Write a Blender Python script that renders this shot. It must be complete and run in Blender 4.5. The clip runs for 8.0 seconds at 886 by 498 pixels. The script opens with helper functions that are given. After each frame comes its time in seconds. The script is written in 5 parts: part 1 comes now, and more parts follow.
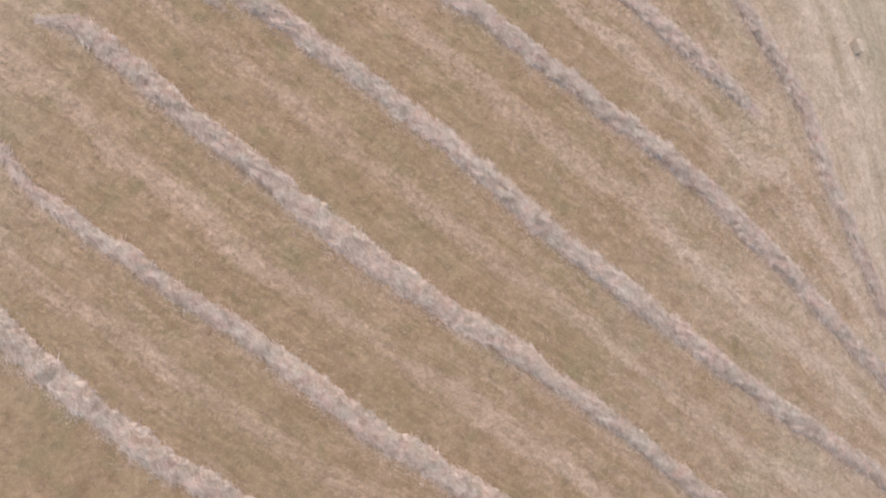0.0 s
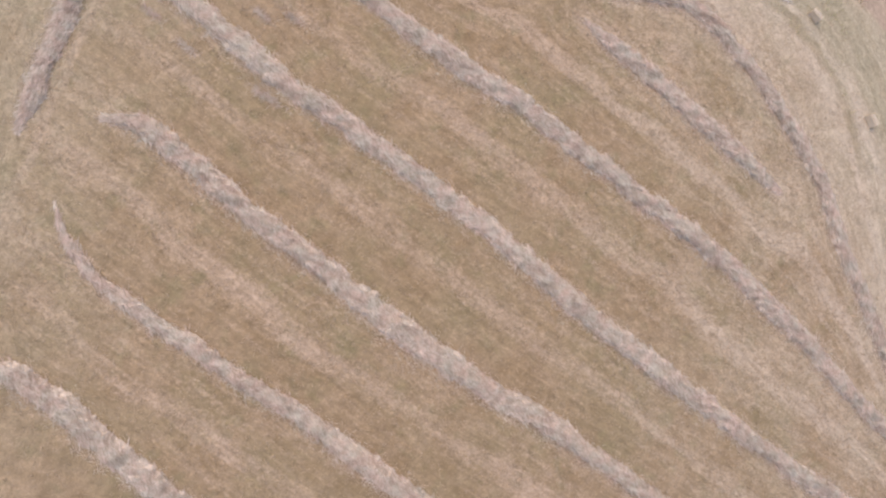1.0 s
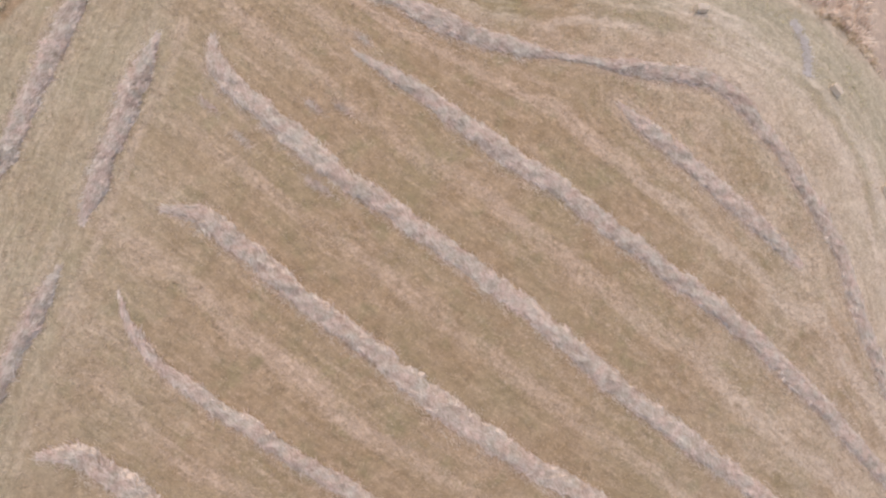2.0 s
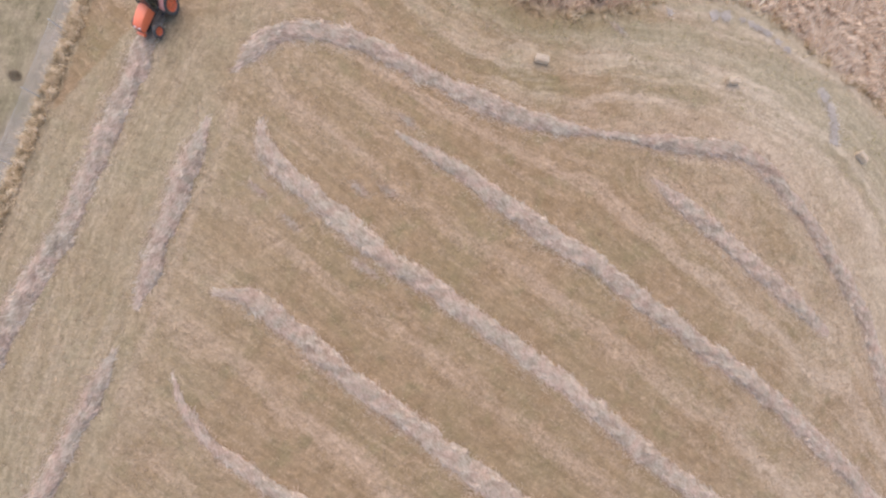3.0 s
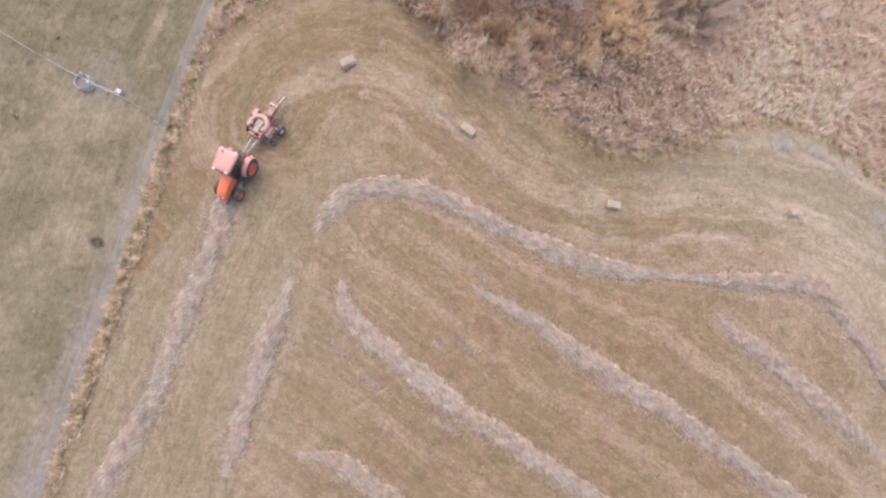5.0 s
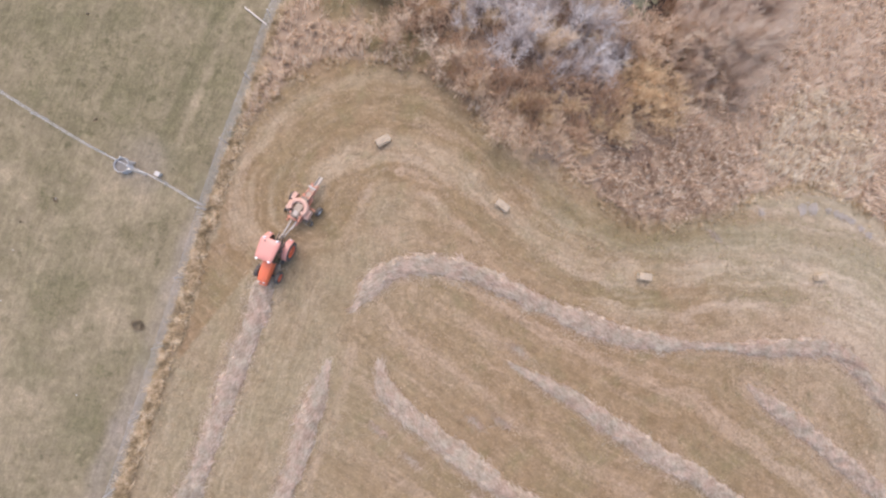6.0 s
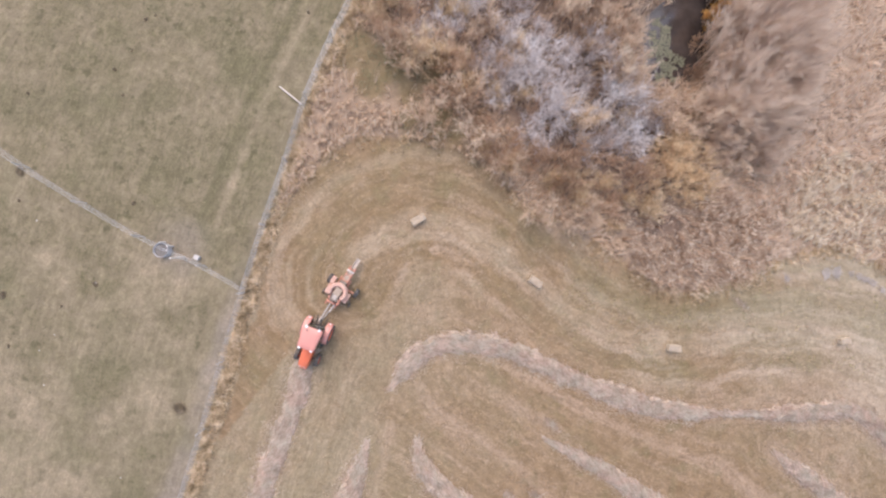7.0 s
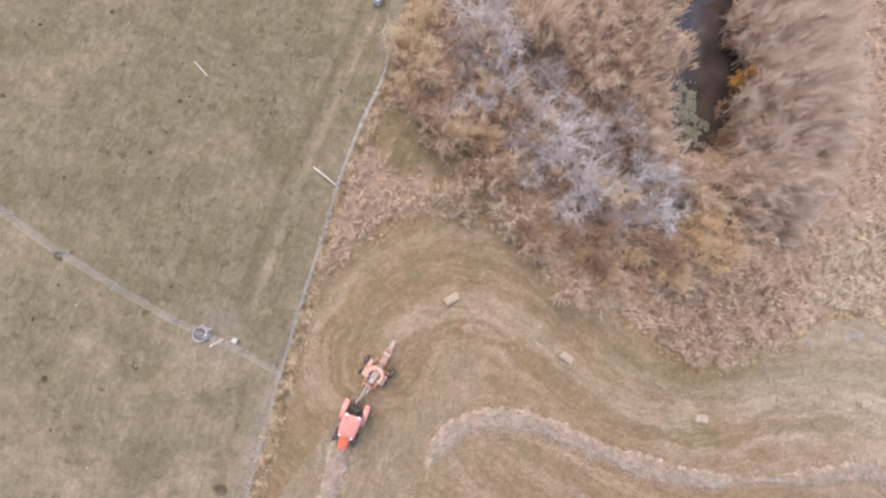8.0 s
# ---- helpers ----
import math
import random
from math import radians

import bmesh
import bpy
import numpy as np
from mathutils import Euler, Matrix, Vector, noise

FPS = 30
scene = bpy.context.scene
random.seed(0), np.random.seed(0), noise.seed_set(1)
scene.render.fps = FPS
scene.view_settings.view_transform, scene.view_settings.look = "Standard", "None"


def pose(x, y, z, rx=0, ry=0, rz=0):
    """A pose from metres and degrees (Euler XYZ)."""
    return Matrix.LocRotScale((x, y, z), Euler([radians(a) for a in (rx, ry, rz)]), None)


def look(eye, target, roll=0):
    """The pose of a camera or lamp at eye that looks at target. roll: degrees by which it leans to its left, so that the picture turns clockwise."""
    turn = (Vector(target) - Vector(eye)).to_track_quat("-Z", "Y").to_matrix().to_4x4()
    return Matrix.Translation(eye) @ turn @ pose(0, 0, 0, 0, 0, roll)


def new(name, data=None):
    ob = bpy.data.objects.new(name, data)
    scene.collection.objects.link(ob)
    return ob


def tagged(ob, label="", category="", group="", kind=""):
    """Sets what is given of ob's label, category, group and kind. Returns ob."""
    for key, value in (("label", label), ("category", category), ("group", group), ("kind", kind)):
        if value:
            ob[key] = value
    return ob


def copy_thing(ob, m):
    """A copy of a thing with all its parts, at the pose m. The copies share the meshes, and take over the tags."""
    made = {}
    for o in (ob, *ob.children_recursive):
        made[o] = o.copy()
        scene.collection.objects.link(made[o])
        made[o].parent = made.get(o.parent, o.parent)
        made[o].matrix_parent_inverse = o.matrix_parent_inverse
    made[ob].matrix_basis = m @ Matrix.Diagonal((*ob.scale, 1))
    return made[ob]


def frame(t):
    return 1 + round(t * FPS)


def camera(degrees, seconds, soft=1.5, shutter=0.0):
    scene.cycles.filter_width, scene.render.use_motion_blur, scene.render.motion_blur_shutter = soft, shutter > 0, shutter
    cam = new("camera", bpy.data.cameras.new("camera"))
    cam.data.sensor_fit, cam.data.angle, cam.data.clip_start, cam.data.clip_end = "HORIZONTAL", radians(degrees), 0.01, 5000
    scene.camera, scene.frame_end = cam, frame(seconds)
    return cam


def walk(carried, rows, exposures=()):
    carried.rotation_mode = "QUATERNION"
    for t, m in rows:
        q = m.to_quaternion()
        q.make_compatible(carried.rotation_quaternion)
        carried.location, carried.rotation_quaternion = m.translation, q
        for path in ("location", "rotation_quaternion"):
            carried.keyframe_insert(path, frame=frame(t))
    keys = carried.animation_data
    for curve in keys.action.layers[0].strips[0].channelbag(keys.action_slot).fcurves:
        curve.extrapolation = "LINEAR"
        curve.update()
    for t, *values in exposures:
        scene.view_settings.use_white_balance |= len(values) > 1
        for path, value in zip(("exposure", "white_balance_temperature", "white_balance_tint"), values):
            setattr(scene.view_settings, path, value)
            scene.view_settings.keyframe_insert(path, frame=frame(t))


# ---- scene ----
cam = camera(98.0, 8.0, soft=2.3)
PATH = [
    (0.0, 13.575, -19.090, 20.634, 5.831, -4.558, -0.297),
    (0.5, 12.192, -16.581, 21.399, 5.459, -4.774, -0.279),
    (1.0, 10.779, -14.015, 22.138, 5.081, -4.985, -0.246),
    (1.5, 9.329, -11.407, 22.838, 4.709, -5.181, -0.194),
    (3.0, 5.090, -3.685, 24.193, 3.864, -5.478, 0.152),
    (3.5, 3.720, -1.088, 24.357, 3.544, -5.582, 0.102),
    (4.0, 2.400, 1.500, 24.450, 3.232, -5.685, 0.000),
    (4.5, 1.115, 4.120, 24.515, 2.935, -5.800, -0.109),
    (6.0, -2.550, 11.921, 24.819, 2.242, -6.123, -0.430),
    (6.5, -3.761, 14.650, 24.942, 1.838, -6.258, -0.542),
    (7.0, -4.943, 17.424, 25.043, 1.411, -6.385, -0.646),
    (7.5, -6.079, 20.223, 25.137, 0.980, -6.494, -0.744),
    (8.0, -7.186, 23.053, 25.212, 0.566, -6.579, -0.817),
]
walk(cam, [(t, pose(x, y, z, rx, ry, rz)) for t, x, y, z, rx, ry, rz in PATH],
     exposures=[(0.0, 1.33, 6960, 15), (2.2, 1.35, 6910, 14.8), (3.5, 1.35, 6900, 15), (8.0, 1.35, 6960, 16)])

# ---- overcast daylight ----
SUN_EL, SUN_AZ = 55.0, -18.0  # degrees; azimuth clockwise from +y
world = bpy.data.worlds.new("sky")
scene.world = world
world.use_nodes = True
wn = world.node_tree.nodes
wl = world.node_tree.links
sky = wn.new("ShaderNodeTexSky")
sky.sky_type = "NISHITA"
sky.sun_disc = False
sky.sun_elevation, sky.sun_rotation = radians(SUN_EL), radians(SUN_AZ)
sky.air_density, sky.dust_density, sky.ozone_density = 1.0, 2.0, 2.0
wl.new(sky.outputs["Color"], wn["Background"].inputs["Color"])
wn["Background"].inputs["Strength"].default_value = 0.15
sun = new("sun", bpy.data.lights.new("sun", "SUN"))
sun.data.energy, sun.data.angle, sun.data.color = 0.92, radians(85), (1.0, 0.96, 0.92)
sd = Vector((math.sin(radians(SUN_AZ)) * math.cos(radians(SUN_EL)), math.cos(radians(SUN_AZ)) * math.cos(radians(SUN_EL)), math.sin(radians(SUN_EL))))
sun.matrix_world = look(sd * 80, (0, 0, 0))

# ---- tools ----
rng = np.random.default_rng(7)


def lerp_noise(x, y, seed=0):
    """Smooth value noise in 0..1 on arrays."""
    x, y = np.asarray(x, float), np.asarray(y, float)
    xi, yi = np.floor(x).astype(np.int64), np.floor(y).astype(np.int64)
    fx, fy = x - xi, y - yi
    fx, fy = fx * fx * (3 - 2 * fx), fy * fy * (3 - 2 * fy)

    def h(a, b):
        n = (a * 374761393 + b * 668265263 + seed * 982451653) & 0x7FFFFFFF
        n = ((n ^ (n >> 13)) * 1274126177) & 0x7FFFFFFF
        return ((n ^ (n >> 16)) & 0xFFFF) / 65535.0

    return (h(xi, yi) * (1 - fx) + h(xi + 1, yi) * fx) * (1 - fy) + (h(xi, yi + 1) * (1 - fx) + h(xi + 1, yi + 1) * fx) * fy


def fbm(x, y, seed=0, octaves=3):
    total, amp, s = 0.0, 0.5, 0.0
    for k in range(octaves):
        total = total + amp * lerp_noise(np.asarray(x) * 2 ** k, np.asarray(y) * 2 ** k, seed + 17 * k)
        s += amp
        amp *= 0.5
    return total / s


def smooth(a, b, v):
    t = np.clip((np.asarray(v, float) - a) / (b - a), 0, 1)
    return t * t * (3 - 2 * t)


def soft_reach(v):
    """v itself up to 62 m, then bending to a stop, so that the land levels out far away."""
    a = np.abs(v)
    return np.sign(v) * np.where(a < 62, a, 62 + 25 * np.tanh((a - 62) / 25))


def along(pts, step):
    """A smooth line through pts, sampled every step metres: positions and tangents."""
    p = np.array(pts, float)
    p = np.vstack([2 * p[0] - p[1], p, 2 * p[-1] - p[-2]])
    out = []
    for i in range(1, len(p) - 2):
        n = max(2, int(np.linalg.norm(p[i + 1] - p[i]) / 0.1))
        t = np.linspace(0, 1, n, endpoint=False)[:, None]
        out.append(0.5 * (2 * p[i] + (p[i + 1] - p[i - 1]) * t + (2 * p[i - 1] - 5 * p[i] + 4 * p[i + 1] - p[i + 2]) * t ** 2
                          + (3 * p[i] - p[i - 1] - 3 * p[i + 1] + p[i + 2]) * t ** 3))
    out = np.vstack(out + [p[-2][None]])
    s = np.r_[0, np.cumsum(np.linalg.norm(np.diff(out, axis=0), axis=1))]
    q = np.arange(0, s[-1], step)
    c = np.c_[np.interp(q, s, out[:, 0]), np.interp(q, s, out[:, 1])]
    d = np.gradient(c, axis=0)
    return c, d / np.linalg.norm(d, axis=1)[:, None]


def far_from(x, y, line):
    """Distance of points to a polyline and the side (positive on its left)."""
    x, y = np.asarray(x, float), np.asarray(y, float)
    best, side = np.full(x.shape, 1e9), np.zeros(x.shape)
    for (ax, ay), (bx, by) in zip(line[:-1], line[1:]):
        vx, vy = bx - ax, by - ay
        t = np.clip(((x - ax) * vx + (y - ay) * vy) / (vx * vx + vy * vy), 0, 1)
        dx, dy = x - ax - t * vx, y - ay - t * vy
        d = np.hypot(dx, dy)
        m = d < best
        best = np.where(m, d, best)
        side = np.where(m, np.sign(vx * dy - vy * dx), side)
    return best, side


def along_line(x, y, line):
    """Distance to a polyline, positive on its left, and the run along it at the nearest point."""
    x, y = np.asarray(x, float), np.asarray(y, float)
    best, side, run, gone = np.full(x.shape, 1e9), np.zeros(x.shape), np.zeros(x.shape), 0.0
    for (ax, ay), (bx, by) in zip(line[:-1], line[1:]):
        vx, vy = bx - ax, by - ay
        ln = math.hypot(vx, vy)
        t = np.clip(((x - ax) * vx + (y - ay) * vy) / (ln * ln), 0, 1)
        dx, dy = x - ax - t * vx, y - ay - t * vy
        d = np.hypot(dx, dy)
        m = d < best
        best = np.where(m, d, best)
        side = np.where(m, np.sign(vx * dy - vy * dx), side)
        run = np.where(m, gone + t * ln, run)
        gone += ln
    return best * side, run


def inside(x, y, poly):
    x, y = np.asarray(x, float), np.asarray(y, float)
    c = np.zeros(x.shape, bool)
    for (ax, ay), (bx, by) in zip(poly, poly[1:] + poly[:1]):
        if ay != by:
            c ^= ((ay > y) != (by > y)) & (x < (bx - ax) * (y - ay) / (by - ay) + ax)
    return c


def mesh_np(name, verts, faces, smooth_shade=False):
    """A mesh from arrays of vertices and of equal-sided faces."""
    me = bpy.data.meshes.new(name)
    verts, faces = np.asarray(verts, np.float32), np.asarray(faces, np.int32)
    n, k = faces.shape
    me.vertices.add(len(verts))
    me.vertices.foreach_set("co", verts.ravel())
    me.loops.add(n * k)
    me.loops.foreach_set("vertex_index", faces.ravel())
    me.polygons.add(n)
    me.polygons.foreach_set("loop_start", np.arange(0, n * k, k, dtype=np.int32))
    me.polygons.foreach_set("use_smooth", np.full(n, smooth_shade))
    me.update(calc_edges=True)
    return me


def thing(name, mesh, material, m=None, parent=None):
    ob = new(name, mesh)
    if material and not mesh.materials:
        mesh.materials.append(material)
    if parent:
        ob.parent = parent
    if m is not None:
        ob.matrix_basis = m
    return ob


def blank(name, m):
    e = new(name)
    e.empty_display_size = 0.2
    e.matrix_basis = m
    return e


def part(name, bm, material, parent, label=""):
    """Links a bmesh as one mesh object under a thing or a part."""
    me = bpy.data.meshes.new(name)
    bm.to_mesh(me)
    bm.free()
    ob = thing(name, me, material, parent=parent)
    return tagged(ob, label)


# ---- the lie of the land ----
POND = [(15.49, 41.01), (17.69, 43.35), (21.74, 44.71), (21.01, 41.32), (19.87, 38.74), (20.42, 37.82), (19.97, 35.86), (19.04, 33.68), (17.38, 31.16), (15.34, 31.09), (14.64, 33.46), (15.02, 36.01), (16.67, 37.29), (17.19, 38.76), (16.83, 40.32)]
WATER_Z = -3.0


def land(x, y):
    """Height of the smooth hillside."""
    u, v = soft_reach(x - 2.4) / 20, soft_reach(y - 1.5) / 20
    return -0.667 * u * u - 0.166 * u * v - 0.452 * v * v


def ground_z(x, y):
    x, y = np.asarray(x, float), np.asarray(y, float)
    z = land(x, y)
    near = smooth(90, 60, np.hypot(x, y))
    z = z + near * (0.05 * (fbm(x / 2.1, y / 2.1, 3) - 0.5) + 0.03 * (fbm(x / 0.5, y / 0.5, 4) - 0.5))
    d, _ = far_from(x, y, POND + POND[:1])
    bank = np.where(inside(x, y, POND), 1.0, smooth(2.2, 0.0, d))
    return z * (1 - bank) + (WATER_Z - 0.25) * bank


def stand(x, y, heading=0.0, up=0.0):
    """A pose on the ground, turned by heading degrees, tilted with the slope."""
    e = 0.8
    n = Vector((float(land(x - e, y) - land(x + e, y)), float(land(x, y - e) - land(x, y + e)), 2 * e)).normalized()
    q = Vector((0, 0, 1)).rotation_difference(n)
    return Matrix.Translation((x, y, float(ground_z(x, y)) + up)) @ q.to_matrix().to_4x4() @ pose(0, 0, 0, 0, 0, heading)


FENCE = [(-27.18, -27.89), (-23.30, -13.82), (-21.41, -7.02), (-18.66, 1.73), (-16.86, 7.69), (-15.77, 11.56), (-14.68, 15.42), (-13.40, 19.78), (-12.13, 23.74), (-11.06, 27.50), (-9.60, 31.35), (-8.04, 34.92), (-7.24, 37.78), (-6.40, 40.79), (-4.66, 47.80), (-2.65, 57.96)]
CROSS_FENCE = [(-41.94, 32.79), (-36.51, 29.26), (-32.36, 26.51), (-28.71, 23.85), (-25.06, 21.48), (-21.50, 19.30), (-19.43, 18.21), (-17.35, 17.22), (-14.68, 15.62)]
BLEACHED = (30.3, 21.0, 5.6, 4.2)  # the palest patch of flattened grass: centre and reach
REED_EDGE = [(-12.81, 19.98), (-10.84, 22.55), (-9.57, 24.13), (-7.40, 25.41), (-4.34, 25.41), (-1.18, 24.81), (1.11, 23.21), (3.49, 20.82), (8.46, 18.31), (11.83, 15.81), (15.49, 14.69), (19.35, 15.16), (23.71, 16.83), (28.39, 17.71), (33.35, 16.68), (37.98, 13.63), (43.10, 10.80), (51.31, 2.58), (58.57, -8.61)]
BALED_LANE = [(-8.45, 16.20), (-6.29, 18.77), (-3.72, 19.85), (-0.56, 19.34), (4.11, 15.75), (8.47, 12.54), (14.10, 10.92), (20.82, 11.47), (28.93, 10.80), (35.64, 8.75), (40.84, 5.71), (43.92, 1.17), (45.82, -4.38), (47.89, -14.32), (50.51, -26.05)]
ROW_A = [(-12.74, -18.94), (-10.44, -19.04), (-8.35, -20.33), (-5.84, -22.61), (-1.53, -26.07), (1.35, -28.14), (6.09, -31.21), (13.94, -36.05)]
ROW_B = [(-8.93, -9.6), (-8.04, -11.58), (-6.54, -13.57), (-4.75, -15.07), (-1.87, -17.06), (1.02, -19.15), (3.91, -21.04), (6.78, -23.12), (9.73, -25.4), (12.67, -27.48), (17.27, -30.54), (23.68, -34.78)]
ROW_C = [(-6.45, -4.84), (-4.46, -5.05), (-2.38, -6.54), (0.6, -9.04), (3.57, -11.43), (6.64, -13.93), (9.61, -16.13), (12.67, -18.42), (15.8, -20.61), (18.34, -22.1), (20.59, -23.59), (23.89, -25.97), (27.37, -28.63), (30.93, -31.39), (37.14, -35.63)]
ROW_D = [(-4.07, 5.86), (-3.68, 4.27), (-2.19, 2.38), (0.58, 0.09), (4.14, -2.81), (6.42, -4.31), (9.48, -6.42), (12.64, -8.72), (15.79, -11.13), (19.03, -13.74), (22.35, -16.53), (25.85, -19.12), (29.42, -21.8), (33.17, -24.39), (37.19, -27.06), (44.58, -31.8), (50.39, -35.72)]
ROW_E = [(4.43, 5.62), (8.67, 3.11), (11.74, 1.0), (16.86, -2.22), (19.23, -3.83), (22.66, -6.25), (26.28, -8.87), (29.97, -11.49), (33.83, -14.5), (37.85, -18.08), (42.02, -22.05), (45.79, -25.51), (51.38, -30.9)]
ROW_F = [(22.09, 2.89), (25.53, 0.48), (29.64, -2.75), (33.63, -5.68), (36.33, -8.11)]
ROW_G = [(-5.86, 9.24), (-4.09, 11.12), (-1.62, 12.2), (1.25, 11.79), (4.22, 10.58), (7.98, 8.77), (11.83, 7.36), (15.88, 6.43), (20.22, 5.99), (24.85, 5.85), (29.29, 5.51), (32.63, 3.49), (35.75, 0.07), (37.86, -3.15), (40.13, -6.98), (41.42, -10.86), (42.9, -14.33), (45.21, -19.95), (48.6, -27.97)]
ROW_H = [(-10.13, 13.62), (-10.77, 11.44), (-11.51, 8.87), (-12.69, 5.4), (-13.88, 2.32), (-15.08, -1.05), (-16.69, -4.13), (-18.11, -6.82), (-19.43, -10.01), (-22.43, -17.8), (-25.06, -24.84)]
ROW_I = [(-7.14, 5.97), (-8.03, 3.3), (-8.92, 0.23), (-9.82, -2.55), (-10.82, -5.82)]
ROW_J = [(-11.82, -8.11), (-12.42, -9.4), (-13.23, -11.29), (-14.44, -13.97), (-16.88, -19.76), (-20.0, -27.78)]
TRACK_A = [(-5.6, 6.6), (-6.4, 3.4), (-7.7, 0.2), (-8.9, -3.6), (-10.0, -7.2), (-11.6, -11.0)]
TRACK_B = [(-12.0, 4.6), (-13.2, 0.6), (-14.9, -3.4), (-16.6, -7.6)]
TRACK_C = [(-7.0, 8.0), (-10.1, -1.0), (-12.2, -6.6), (-14.9, -12.9)]
WINDROWS = [(ROW_A, 1.9, 0.42, 1.0, 0.28), (ROW_B, (0.6, 0.95, 1.3, 1.5, 1.7, 1.9, 2.0, 1.9), 0.4, 0.95, 0.24), (ROW_C, (1.5, 1.7, 1.8, 1.9, 2.0, 1.9, 1.4, 1.3, 1.4, 1.4), 0.42, 1.0, 0.08), (ROW_D, 1.75, 0.38, 1.0, 0.02), (ROW_E, (0.7, 1.7, 1.95, 1.95, 1.85, 1.9, 1.8, 1.5, 1.4), 0.34, 1.0, -0.2), (ROW_F, (1.5, 2.0, 2.1, 1.7), 0.32, 0.9, 0.0), (ROW_G, (1.6,) + (1.9,) * 8 + (0.6, 0.8) + (1.8,) * 17, 0.32, 1.0, -0.18), (ROW_H, (1.7, 1.95, 2.05, 2.1, 2.1), 0.36, 1.0, 0.0), (ROW_I, (1.5, 1.8, 1.85, 1.8, 1.5), 0.34, 1.0, 0.08), (ROW_J, (1.3, 1.7, 1.9, 2.0), 0.34, 1.0, 0.0)]
WINDROW_LINES = [along(w[0], 0.6)[0] for w in WINDROWS]


def fence_x(y):
    f = np.array(FENCE)
    return np.interp(y, f[:, 1], f[:, 0])


def in_reeds(x, y):
    """Depth into the uncut ground beyond the mown edge, in metres (negative on the field)."""
    d, s = far_from(x, y, REED_EDGE)
    out = d * np.where(s >= 0, 1, -1)
    return np.where(x < fence_x(y) + 0.2, -5.0, out)


# ---- materials ----
def node_material(name, rough=0.9, spec=0.15, metal=0.0):
    mat = bpy.data.materials.new(name)
    mat.use_nodes = True
    nt = mat.node_tree
    b = nt.nodes["Principled BSDF"]
    b.inputs["Roughness"].default_value = rough
    b.inputs["Specular IOR Level"].default_value = spec
    b.inputs["Metallic"].default_value = metal
    return mat, nt, b


def tex(nt, scale, detail=4.0, rough=0.6, coords=None, stretch=None, turn=0.0):
    n = nt.nodes.new("ShaderNodeTexNoise")
    n.inputs["Scale"].default_value = scale
    n.inputs["Detail"].default_value = detail
    n.inputs["Roughness"].default_value = rough
    if coords is not None:
        if stretch:
            mp = nt.nodes.new("ShaderNodeMapping")
            mp.vector_type = "TEXTURE"
            mp.inputs["Rotation"].default_value = (0, 0, radians(turn))
            mp.inputs["Scale"].default_value = stretch
            nt.links.new(coords, mp.inputs["Vector"])
            coords = mp.outputs["Vector"]
        nt.links.new(coords, n.inputs["Vector"])
    return n.outputs["Fac"]


def ramp(nt, fac, stops):
    r = nt.nodes.new("ShaderNodeValToRGB")
    e = r.color_ramp.elements
    while len(e) < len(stops):
        e.new(0.5)
    for el, (p, c) in zip(e, stops):
        el.position = p
        el.color = (*c, 1)
    nt.links.new(fac, r.inputs["Fac"])
    return r.outputs["Color"]


def mix(nt, fac, a, b, mode="MIX"):
    m = nt.nodes.new("ShaderNodeMix")
    m.data_type, m.blend_type = "RGBA", mode
    for sock, v in ((m.inputs[0], fac), (m.inputs[6], a), (m.inputs[7], b)):
        if isinstance(v, (int, float)):
            sock.default_value = v
        elif isinstance(v, tuple):
            sock.default_value = (*v, 1)
        else:
            nt.links.new(v, sock)
    return m.outputs[2]


def math_node(nt, op, a, b=0.0, clamp=False):
    m = nt.nodes.new("ShaderNodeMath")
    m.operation, m.use_clamp = op, clamp
    for sock, v in zip(m.inputs, (a, b)):
        if isinstance(v, (int, float)):
            sock.default_value = v
        else:
            nt.links.new(v, sock)
    return m.outputs[0]


def bump(nt, b, height, strength, distance):
    n = nt.nodes.new("ShaderNodeBump")
    n.inputs["Strength"].default_value = strength
    n.inputs["Distance"].default_value = distance
    nt.links.new(height, n.inputs["Height"])
    nt.links.new(n.outputs["Normal"], b.inputs["Normal"])


